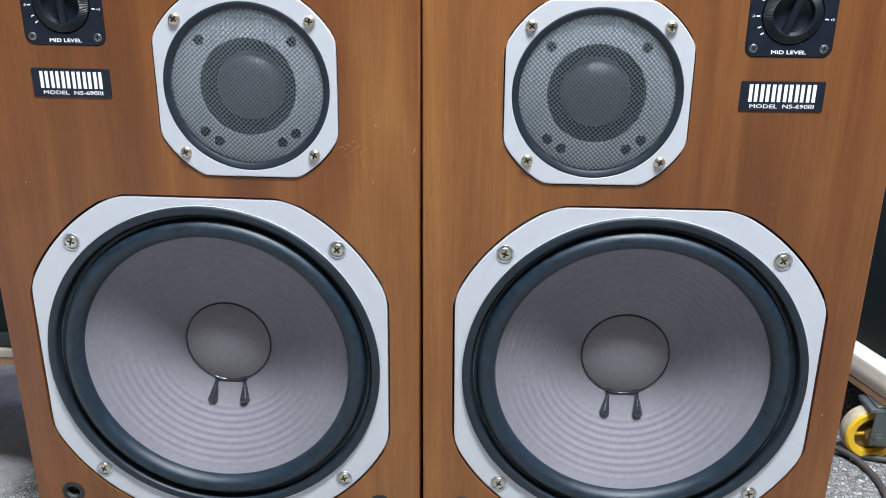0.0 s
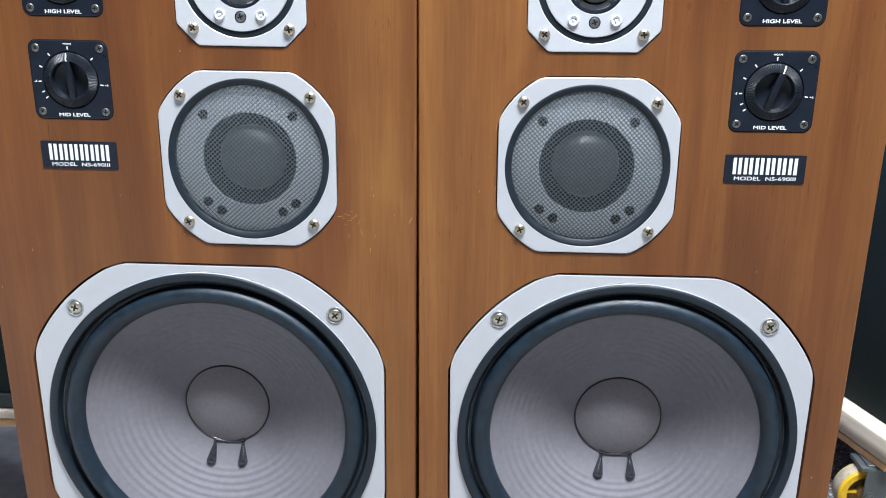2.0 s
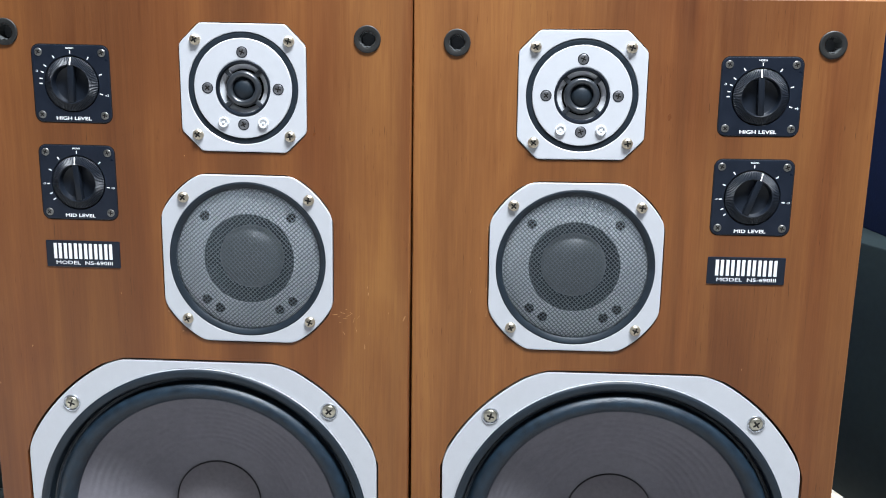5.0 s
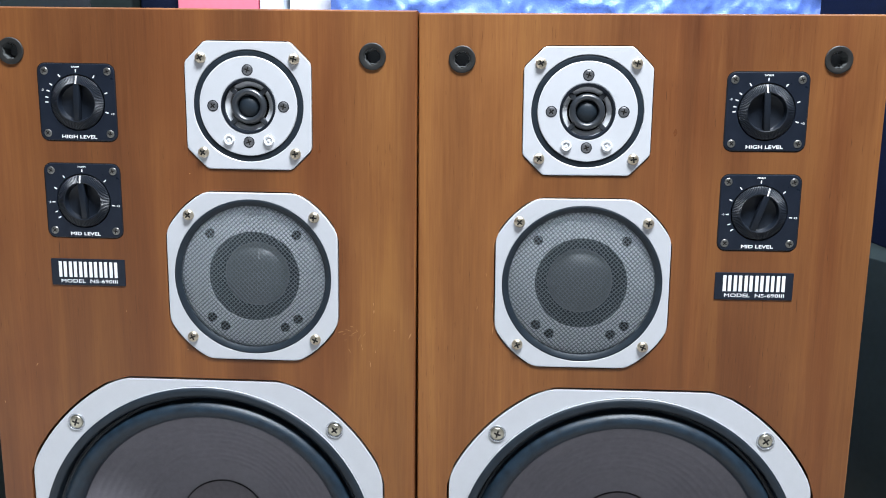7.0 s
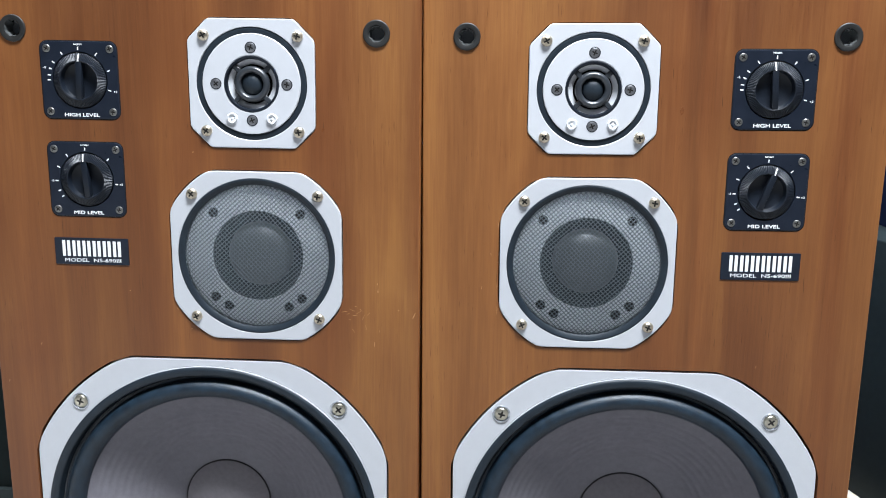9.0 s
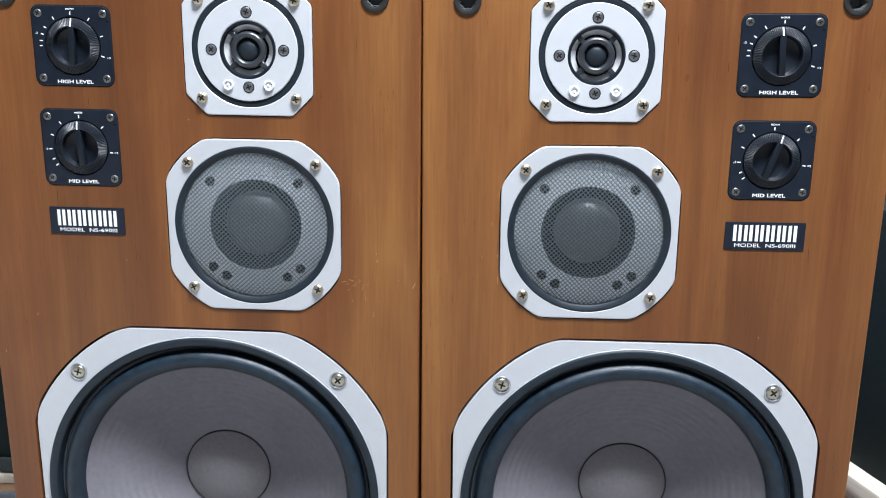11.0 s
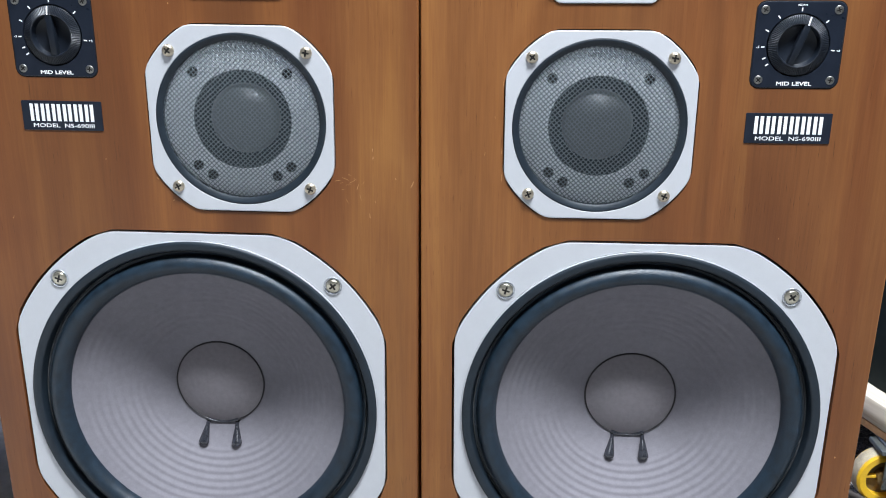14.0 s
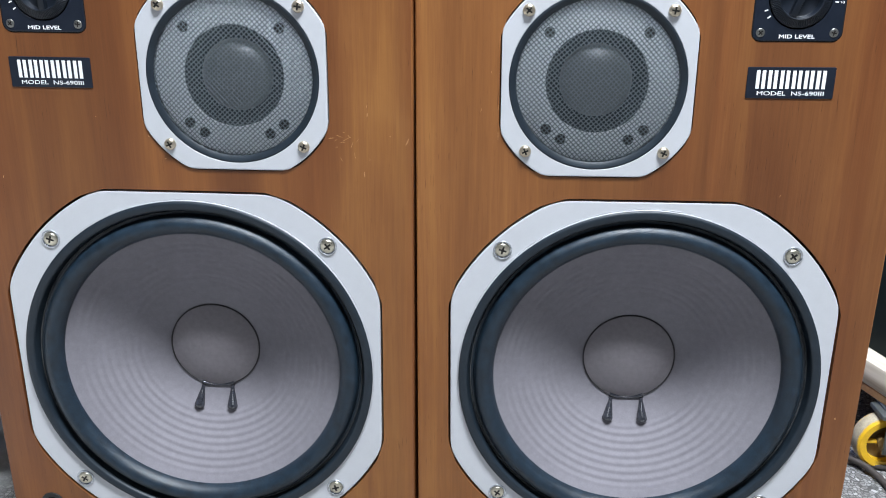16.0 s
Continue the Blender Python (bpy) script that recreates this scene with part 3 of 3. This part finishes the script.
def control(root, x, z, words, ticks, marks, turn):
    """A level control: square black plate, four screws, scale and dial."""
    f = part("level_control", kept("plate", lambda: mesh_of("level_control", frame_plate(square_radii(59.4, 58.2, 6.0), 21.2, -1.5, 0.5, 0.6), M_PLASTIC, 40)), M_PLASTIC, root, "black square plate with white print", (x * MM, 0.0009, z * MM))
    # solid black ring drawn for the shade in the plate's gap
    part("gap_shade_ring", kept("gap", lambda: mesh_of("gap_shade_ring", frame_plate(square_radii(60.7, 59.5, 6.6), 28.0, -0.96, 0.2, 0.05), M_GAP, 40)), M_GAP, f, "flat black ring standing for the shaded gap round the plate")
    for i, (a, b) in enumerate(((-1, 1), (1, 1), (-1, -1), (1, -1))):
        slotted(f, a * 24.4, b * 23.6, -1.4, 3.0, 0.7, M_DARKSCREW, (30, 70, 45, 10)[i], "dark steel screw")
    k = part("knob", kept("knob", lambda: mesh_of("knob", knob_mesh(), M_KNOB, 35)), M_KNOB, f, "black knurled dial", (0, 0, 0), (0, turn, 0))
    bm = bmesh.new()
    box(bm, -0.5, 0.5, -4.35, -3.4, 14.2, 20.0)
    for v in bm.verts:
        if v.co.z > 0.018:
            v.co.y += 0.0019
    part("pointer", kept("pointer", lambda: mesh_of("pointer", bm, M_WHITE, 0)), M_WHITE, k, "white pointer line")
    for a in ticks:
        me = kept("tick", lambda: mesh_of("tick", box(bmesh.new(), 22.6, 25.0, -1.62, -1.4, -0.42, 0.42), M_WHITE, 0))
        part("tick", me, M_WHITE, f, "white scale mark", (0, 0, 0), (0, -a, 0))
    for text, a, b, size in marks:
        lettering(text, size, 1.2, f, a, b, -1.56, bold=0.05)
    lettering(words, 3.6, 1.45, f, 0, -26.2, -1.56, bold=0.10)
    return f


def badge(root, x, z):
    """Black name plate: the maker's mark stays as plain upright bars."""
    f = part("name_plate", kept("badge", lambda: mesh_of("name_plate", rounded(bmesh.new(), 59.6, 21.6, 0.8, -1.0, 0.4, 0.3, 3), M_PLASTIC, 40)), M_PLASTIC, root, "black plate with pale bars and small print", (x * MM, 0.0004, z * MM))
    for i in range(6):
        for j in (0, 1):
            me = kept("bar", lambda: mesh_of("bar", box(bmesh.new(), -1.25, 1.25, -1.14, -0.9, -6.3, 6.3, 0.1, 1), M_WHITE, 0))
            part("bar", me, M_WHITE, f, "", ((-20.4 + 8.16 * i + (-1.95 if j == 0 else 1.95)) * MM, 0, 0.0022))
    lettering("MODEL  NS-690III", 4.0, 1.5, f, 0.6, -7.4, -1.06, bold=0.04)
    return f


def star_hole(bm, seg=48):
    """The bore of a socket: eight shallow flutes narrowing inwards."""
    rings = []
    for r, y in ((6.3, -0.9), (5.9, 0.2), (5.2, 4.0), (4.6, 8.0)):
        rings.append([bm.verts.new(Vector(((r - 0.55 * (0.5 + 0.5 * math.cos(8 * 2 * math.pi * i / seg))) * math.cos(2 * math.pi * i / seg), y, (r - 0.55 * (0.5 + 0.5 * math.cos(8 * 2 * math.pi * i / seg))) * math.sin(2 * math.pi * i / seg))) * MM) for i in range(seg)])
    for a, b in zip(rings, rings[1:]):
        for i in range(seg):
            bm.faces.new((a[i], b[i], b[(i + 1) % seg], a[(i + 1) % seg]))
    bm.faces.new(rings[-1])
    return bm


def peg_socket(root, x, z):
    f = part("peg_socket", kept("peg", lambda: mesh_of("peg_socket", lathe(bmesh.new(), [(10.2, 0.4), (10.1, -0.8), (9.7, -1.2), (9.2, -1.25), (6.8, -1.1), (6.3, -0.9), (6.1, 0.4)], 48), M_SOCKET, 40)), M_SOCKET, root, "black plastic grille socket", (x * MM, 0, z * MM))
    part("bore", kept("bore", lambda: mesh_of("bore", star_hole(bmesh.new()), M_BORE, 50)), M_BORE, f, "shiny fluted bore, paled to stand for its glints")
    return f


def scuffs(root, marks):
    """Bare scratches and knots in the veneer, as thin slivers: x, z, length, width, slant."""
    for x, z, length, wide, slant, dark in marks:
        bm = bmesh.new()
        n = 10
        loop = [bm.verts.new(Vector((wide / 2 * math.cos(2 * math.pi * i / n) * random.uniform(0.6, 1.2), -0.08, length / 2 * math.sin(2 * math.pi * i / n))) * MM) for i in range(n)]
        back = [bm.verts.new(v.co + Vector((0, 0.0003, 0))) for v in loop]
        bm.faces.new(loop)
        for i in range(n):
            bm.faces.new((loop[i], loop[(i + 1) % n], back[(i + 1) % n], back[i]))
        part("knot" if dark else "scratch", bm, M_KNOT if dark else M_SCRATCH, root, "dark wood knot" if dark else "pale scratch in the veneer", (x * MM, 0, (z + Z0) * MM), (0, slant, 0), 0)


HIGH_TICKS = (90, 123, 146, 159, 171, 180, 55, 18, -18)
MID_TICKS = (90, 128, 156, 183, 202, 214, 42, -8)


def loudspeaker(sx, m, label, high_turn, mid_turn):
    root = tagged(new("loudspeaker"), label, "loudspeaker", "pair of loudspeakers", "thing")
    root.matrix_world = m
    lean = -0.004 if sx > 0 else 0.0055
    shell(sx, lean, root)
    baffle(sx, lean, root)
    woofer(sx, root)
    midrange(sx, root)
    tweeter(sx, root)
    x = -88.9 * sx
    control(root, x, 544.9 + Z0, "HIGH LEVEL", HIGH_TICKS, (("NORM", 0, 26.7, 1.75), ("-3", -26.6, 9.2, 2.2), ("+3", 27.0, -8.4, 2.2)), high_turn)
    control(root, x, 468.8 + Z0, "MID LEVEL", MID_TICKS, (("NORM", 0, 26.7, 1.75), ("-3", -27.0, -1.3, 2.2), ("+3", 27.2, -3.6, 2.2)), mid_turn)
    badge(root, x, 411.4 + Z0)
    for a, b in PEGS:
        peg_socket(root, a, b)
    return root


# ---- room ----
def terrazzo(name):
    """Pale stone chips in grey cement, worn and dusty."""
    n = Nodes(name, 0.45, 0, 0.45)
    v = n.mapped((1, 1, 1))
    vo = n.t.nodes.new("ShaderNodeTexVoronoi")
    vo.feature = "DISTANCE_TO_EDGE"
    vc = n.t.nodes.new("ShaderNodeTexVoronoi")
    for k in (vo, vc):
        k.inputs["Scale"].default_value, k.inputs["Randomness"].default_value = 235, 1.0
        n.link(v, k.inputs["Vector"])
    chip = n.ramp(vc.outputs["Color"], [(0.1, (0.14, 0.136, 0.132)), (0.5, (0.27, 0.267, 0.263)), (0.9, (0.56, 0.556, 0.55))])
    c = n.mix(n.ramp(vo.outputs["Distance"], [(0.04, (0, 0, 0)), (0.13, (1, 1, 1))]), (0.04, 0.038, 0.036), chip)
    dust = n.noise(v, 6, 5)
    sep = n.t.nodes.new("ShaderNodeSeparateXYZ")
    n.link(v, sep.inputs[0])
    screed = n.ramp(n.math("ADD", n.math("ADD", sep.outputs[0], n.math("MULTIPLY", dust, 0.12)), 0.5), [(0.10, (1, 1, 1)), (0.16, (0, 0, 0))])
    c = n.mix(screed, c, n.ramp(n.noise(v, 55, 4), [(0.3, (0.38, 0.375, 0.37)), (0.7, (0.58, 0.575, 0.57))]))
    n.colour(n.mix(n.math("MULTIPLY", dust, 0.35), c, (0.20, 0.197, 0.194)))
    n.rough(n.math("ADD", n.math("MULTIPLY", dust, 0.3), 0.3))
    n.bump(vo.outputs["Distance"], 0.1, 0.0006)
    return n.m


M_FLOOR = terrazzo("terrazzo")
M_WALL = plain("wall_paint", (0.10, 0.11, 0.13), 0.8, 0, 0.3, 0.06, 6, 0.1)
M_CEIL = plain("ceiling_paint", (0.34, 0.36, 0.39), 0.85, 0, 0.3, 0.04, 5)


def slab(name, x0, x1, y0, y1, z0, z1, material, label, category):
    bm = bmesh.new()
    box(bm, x0 * 1000, x1 * 1000, y0 * 1000, y1 * 1000, z0 * 1000, z1 * 1000)
    ob = new(name, mesh_of(name, bm, material, 0))
    return tagged(ob, label, category, "", "structure")


slab("floor", -3, 3, -4, 3, -0.1, 0, M_FLOOR, "worn terrazzo floor of pale stone chips", "floor")
# ceiling and walls are unseen; their dark paint keeps bounced light low
slab("ceiling", -3, 3, -4, 3, 2.5, 2.6, M_CEIL, "plain painted ceiling, unseen, darkened to hold back bounced light", "ceiling")
slab("wall_north", -3, 3, 3, 3.1, 0, 2.5, M_WALL, "plain grey painted wall behind the goods", "wall")
slab("wall_south", -3, 3, -4.1, -4, 0, 2.5, M_WALL, "plain grey painted wall behind the camera", "wall")
slab("wall_west", -3.1, -3, -4, 3, 0, 2.5, M_WALL, "plain grey painted side wall", "wall")
slab("wall_east", 3, 3.1, -4, 3, 0, 2.5, M_WALL, "plain grey painted side wall", "wall")

# ---- the pair ----
left = loudspeaker(1, pose(-0.1759, 0, 0), "walnut three-way loudspeaker with grey woofer, scuffed veneer, on floor", 2, -4)
right = loudspeaker(-1, pose(0.1759, 0, 0.0010, -0.116, -0.768, -1.358), "walnut three-way loudspeaker with grey woofer, small wood knot, on floor", -3, 19)

scuffs(left, ((113, 367.5, 5, 0.5, 80, 0), (119, 369, 5, 0.4, 110, 0), (124, 367, 6, 0.35, 60, 0), (128, 363, 5, 0.35, 20, 0), (130, 355, 5, 0.35, -12, 0), (139.6, 385, 3, 0.8, 8, 0), (139.2, 391, 2.2, 0.5, 0, 0),
              (136.8, 341, 4, 0.7, -5, 0), (156, 369.7, 1.0, 0.8, 0, 0), (168.5, 365.7, 6, 0.7, 25, 0), (-136.5, 333, 2.4, 0.6, 20, 0), (97.5, 511, 3.2, 2.2, 30, 1), (120.0, 352, 4, 0.3, -30, 0), (116, 366, 3, 0.3, 60, 0), (121, 364.5, 4, 0.3, 85, 0), (126, 369, 3, 0.3, 130, 0), (122, 372, 2.5, 0.3, 100, 0), (132, 366, 3.5, 0.3, 40, 0), (117, 361, 2.6, 0.25, 75, 0), (141, 352, 2.0, 0.4, 0, 0), (-11, 349.5, 1.6, 0.7, 70, 0), (-22, 366, 2.2, 0.5, -40, 0), (-166, 300, 2.2, 0.5, 0, 0), (-60, 380, 1.2, 0.4, 0, 0), (-4, 492, 1.2, 0.9, 0, 0)))
scuffs(right, ((156.8, 149.4, 1.6, 1.4, 0, 0), (22.7, 529.1, 6.0, 3.0, 8, 1), (-125, 390, 3, 0.4, 15, 0), (-112.6, 372, 7, 0.5, 0, 0), (-112.8, 392, 4, 0.4, 2, 0), (-112.4, 440, 5, 0.4, -2, 0), (9, 300, 1.4, 0.6, 0, 0), (92, 330, 1.6, 0.4, 20, 0), (-118, 417, 2.5, 0.4, -10, 0)))

# ---- things beside and behind ----
def raw_pine(name):
    """Sawn pine gone grey and dirty in patches."""
    n = Nodes(name, 0.7, 0, 0.25)
    g = n.noise(n.mapped((60, 2, 60)), 1.0, 4, 0.6, 0.6)
    dirt = n.noise(n.mapped((9, 5, 30)), 1.0, 5, 0.65, 0.5)
    c = n.ramp(g, [(0.3, (0.50, 0.425, 0.335)), (0.7, (0.74, 0.68, 0.59))])
    n.colour(n.mix(0.85, c, n.ramp(dirt, [(0.34, (0.60, 0.58, 0.57)), (0.56, (1, 1, 1))]), "MULTIPLY"))
    n.bump(g, 0.2, 0.001)
    return n.m


M_PINE = raw_pine("raw_pine")
M_PLINTH = plain("grey_green_laminate", (0.024, 0.034, 0.034), 0.6, 0, 0.3, 0.2, 30)
M_PLY = plain("orange_plywood", (0.42, 0.24, 0.12), 0.65, 0, 0.3, 0.25, 40, 0.2)
M_DARKBOX = plain("dark_teal_laminate", (0.010, 0.0165, 0.0165), 0.75, 0, 0.18, 0.25, 14)
M_NAVY = plain("navy_cloth", (0.004, 0.008, 0.024), 0.9, 0, 0.1, 0.25, 40, 0.3)
M_YELLOW = plain("yellow_polyurethane", (0.80, 0.47, 0.02), 0.4, 0, 0.5, 0.12, 60)
# yellow-brown hub, darkened for the shade inside the wheel
M_HUB = plain("shaded_hub", (0.20, 0.13, 0.05), 0.6, 0, 0.3, 0.3, 90)
M_SCUFF = plain("scuffed_tread", (0.42, 0.36, 0.26), 0.7, 0, 0.3, 0.35, 90)
M_ZINC = plain("zinc_plate", (0.15, 0.165, 0.16), 0.42, 0.7, 0.5, 0.15, 60)
M_CABLE = plain("grey_cable", (0.055, 0.046, 0.042), 0.55, 0, 0.4, 0.2, 80)
M_PINK = plain("pink_card", (0.80, 0.20, 0.28), 0.6, 0, 0.3, 0.05, 20)
M_PALE = plain("pale_card", (0.70, 0.76, 0.85), 0.6, 0, 0.3, 0.05, 20)
M_BAG = plain("white_film", (0.80, 0.80, 0.82), 0.4, 0, 0.5, 0.05, 30, 0.2)
M_TARP = plain("blue_tarpaulin", (0.15, 0.27, 0.76), 0.4, 0, 0.5, 0.2, 45, 1.0)


def crate(name, x0, x1, y0, y1, z0, z1, material, label, category, bevel=3.0, turn=0.0):
    """A closed box with softened edges, standing at its base."""
    root = tagged(new(name), label, category, "", "thing")
    root.matrix_world = pose((x0 + x1) / 2, (y0 + y1) / 2, z0, 0, 0, turn)
    w, d, h = (x1 - x0) * 500, (y1 - y0) * 500, (z1 - z0) * 1000
    part("body", box(bmesh.new(), -w, w, -d, d, 0, h, bevel, 3), material, root)
    return root, w, d, h


def caster(root, x, y, z, turn):
    """A swivel caster under a board: plate, fork, wheel with tyre and hub, axle."""
    f = part("caster", box(bmesh.new(), -8, 34, -14, 34, -2.5, 0, 0.8, 1), M_ZINC, root, "zinc-plated swivel caster", (x, y, z), (0, 0, turn))
    axle = 31.0 - z * 1000
    bm = bmesh.new()
    for s in (-1, 1):
        made = len(bm.verts)
        box(bm, -9, 26, s * 15 - 1.2, s * 15 + 1.2, axle - 9, -4, 0.6, 1)
        bm.verts.ensure_lookup_table()
        for v in bm.verts[made:]:
            if v.co.z < (axle + 2) * MM:
                v.co.x = min(v.co.x, 0.012)
    box(bm, -15, 22, -16, 16, -8, -2.5, 1.5, 2)
    part("fork", bm, M_ZINC, f)
    at = (-0.002, 0, axle * MM)
    prof = [(21.0, -9.5), (27.5, -10), (30.0, -8.0), (31, -3), (31, 3), (30.0, 8.0), (27.5, 10), (21.0, 9.5)]
    part("tyre", lathe(bmesh.new(), prof + [prof[0]], 64), M_YELLOW, f, "yellow tyre", at)
    part("tread", lathe(bmesh.new(), [(29.8, -8.4), (31.2, -4), (31.25, 4), (29.8, 8.4)], 64), M_SCUFF, f, "scuffed grey tread", at)
    part("hub", lathe(bmesh.new(), [(21.6, -2), (20.5, 0), (9, 0.5), (8.5, -8), (3, -8.6)], 40), M_HUB, f, "amber hub with its shade put into the colour", at)
    for a in (0, 120, 240):
        arm = box(bmesh.new(), 8, 21, -5, 1, -1.6, 1.6, 0.6, 1)
        bmesh.ops.rotate(arm, verts=arm.verts, cent=(0, 0, 0), matrix=Matrix.Rotation(radians(a + 178), 3, "Y"))
        part("spoke", arm, M_YELLOW, f, "yellow spoke", at)
    part("axle_nut", lathe(bmesh.new(), [(7, -15.5), (7, -17.5), (4.5, -17.7), (4.5, -20.5), (0, -21)], 24), M_ZINC, f, "zinc axle nut", at)
    return f


def dolly(label, m, wide, deep, z0, z1, casters, skirt=0.0):
    """A low frame of beams on casters; its origin is the near corner on the loudspeakers' side."""
    root = tagged(new("dolly"), label, "dolly", "wooden dollies", "thing")
    root.matrix_world = m
    for x in (0, wide - 44):
        part("side_beam", box(bmesh.new(), x, x + 44, 0, deep, z0, z1, 2.5, 2), M_PINE, root, "raw pine beam")
        if skirt:
            part("packing_strip", box(bmesh.new(), x + 1, x + 43, 2, deep - 2, z0 - skirt, z0, 1.0, 1), M_PLY, root, "orange plywood strip")
    for y in (0, deep - 44):
        part("cross_beam", box(bmesh.new(), 46, wide - 46, y, y + 44, z0 + 1, z1 - 1, 2.5, 2), M_PINE, root, "raw pine beam")
    for x, y, t in casters:
        caster(root, x, y, (z0 - skirt) * MM, t)
    return root


right_dolly = dolly("raw pine dolly on yellow casters beside the loudspeaker", pose(0.483, 0.168, 0, 0, 0, 17), 520, 440, 79, 106, ((0.006, 0.029, -17), (0.49, 0.03, -7), (0.03, 0.40, 43), (0.49, 0.40, 18)), 9.0)
left_dolly = dolly("raw pine dolly under a dark cabinet", pose(-0.925, 0.070, 0), 550, 230, 153, 162, ((0.10, 0.06, 20), (0.28, 0.17, 70), (0.10, 0.17, 60)), 9.0)

r1, w1, d1, h1 = crate("dark_cabinet", 0.432, 0.920, 0.247, 0.655, 0.106, 0.40, M_DARKBOX, "dark teal laminate cabinet standing on the pine dolly", "cabinet", 1.5, 17)
part("plinth", box(bmesh.new(), -w1, w1, -d1 - 2, -d1 + 2, 1, 16, 1, 1), M_PLASTIC, r1, "dark plinth strip")
crate("navy_case", 0.518, 0.95, 0.26, 0.60, 0.40, 0.86, M_NAVY, "navy cloth-covered case stacked on a dark cabinet", "case", 1.5)
r3, w3, d3, h3 = crate("dark_cabinet", -0.92, -0.380, 0.078, 0.295, 0.162, 0.70, M_DARKBOX, "dark teal laminate cabinet with a plinth, on a dolly", "cabinet", 4)
part("plinth", box(bmesh.new(), -w3, w3, -d3 - 4, -d3 + 2, 0.5, 15, 1, 1), M_PLINTH, r3, "grey-green plinth strip")
# unseen stand, added to carry the boxes showing above the loudspeakers
crate("support_cabinet", -0.90, -0.24, 0.64, 1.05, 0, 0.62, M_DARKBOX, "black cabinet behind the loudspeakers, added unseen as a stand", "cabinet", 4)
crate("navy_box", -0.475, -0.412, 0.68, 0.90, 0.62, 0.80, M_NAVY, "small navy cloth box on the black cabinet", "box", 4)
crate("black_box", -0.88, -0.480, 0.66, 0.95, 0.62, 0.86, M_DARKBOX, "black box on the black cabinet", "box", 4)
crate("pink_box", -0.410, -0.288, 0.66, 0.80, 0.62, 0.84, M_PINK, "pink cardboard box on the black cabinet", "box", 2)
crate("pale_box", -0.286, -0.250, 0.66, 0.80, 0.62, 0.83, M_PALE, "narrow pale blue carton beside a pink box", "box", 2)


def crumpled(name, x0, x1, y0, y1, z1, material, label, category, nx, nz, amp, seed):
    """A sheet thrown over a pile: an upright front and a flat top, full of creases."""
    root = tagged(new(name), label, category, "", "thing")
    root.matrix_world = pose((x0 + x1) / 2, (y0 + y1) / 2, 0)
    w, dd = (x1 - x0) / 2, (y1 - y0) / 2
    bm = bmesh.new()
    path = [(-dd, z1 * k / nz) for k in range(nz + 1)] + [(-dd + 2 * dd * k / 12, z1 + 0.01) for k in range(1, 13)] + [(dd, z1 * (1 - k / 4)) for k in range(1, 5)]
    grid = []
    for i in range(nx + 1):
        col = []
        for y, z in path:
            p = Vector((-w + 2 * w * i / nx, y, z))
            q = Vector((p.x * 22 + seed, p.y * 22, p.z * 18))
            k = noise.ridged_multi_fractal(q, 1.0, 2.1, 4, 1.0, 2.0) - 1.0
            col.append(bm.verts.new(p + Vector((0, -amp * k, 0.4 * amp * k if z > 0.02 else 0))))
        grid.append(col)
    for a, b in zip(grid, grid[1:]):
        for k in range(len(path) - 1):
            bm.faces.new((a[k], b[k], b[k + 1], a[k + 1]))
    for col in (grid[0], grid[-1]):
        bm.faces.new(col)
    part("sheet", bm, material, root, "", smooth=60)
    return root


crumpled("tarpaulin_pile", -0.172, 0.533, 0.62, 1.10, 1.02, M_TARP, "pile of goods under a crumpled blue tarpaulin", "tarpaulin", 220, 260, 0.008, 3.7)
bag = crumpled("white_bag", -0.240, -0.178, 0.66, 0.80, 0.86, M_BAG, "white plastic bag standing beside cartons", "bag", 24, 60, 0.006, 9.1)


def cable(points, r, label):
    cu = bpy.data.curves.new("cable", "CURVE")
    cu.dimensions, cu.bevel_depth, cu.bevel_resolution = "3D", r, 3
    sp = cu.splines.new("NURBS")
    sp.points.add(len(points) - 1)
    for p, q in zip(sp.points, points):
        p.co = (*q, 1)
    sp.use_endpoint_u, sp.order_u = True, 4
    cu.materials.append(M_CABLE)
    return tagged(new("cable", cu), label, "cable", "cables on the floor", "thing")


cable([(0.37, 0.235, 0.0038), (0.42, 0.205, 0.0038), (0.445, 0.198, 0.0038), (0.468, 0.191, 0.0038), (0.494, 0.184, 0.0038), (0.56, 0.170, 0.0038), (0.66, 0.19, 0.0038)], 0.0035, "dark grey cable lying on the terrazzo floor")
cable([(0.38, 0.245, 0.0038), (0.430, 0.213, 0.0042), (0.452, 0.194, 0.0106), (0.467, 0.168, 0.0038), (0.470, 0.144, 0.0038), (0.466, 0.112, 0.0038), (0.450, 0.05, 0.0038), (0.47, -0.04, 0.0038)], 0.0035, "dark grey cable curving over the terrazzo floor")
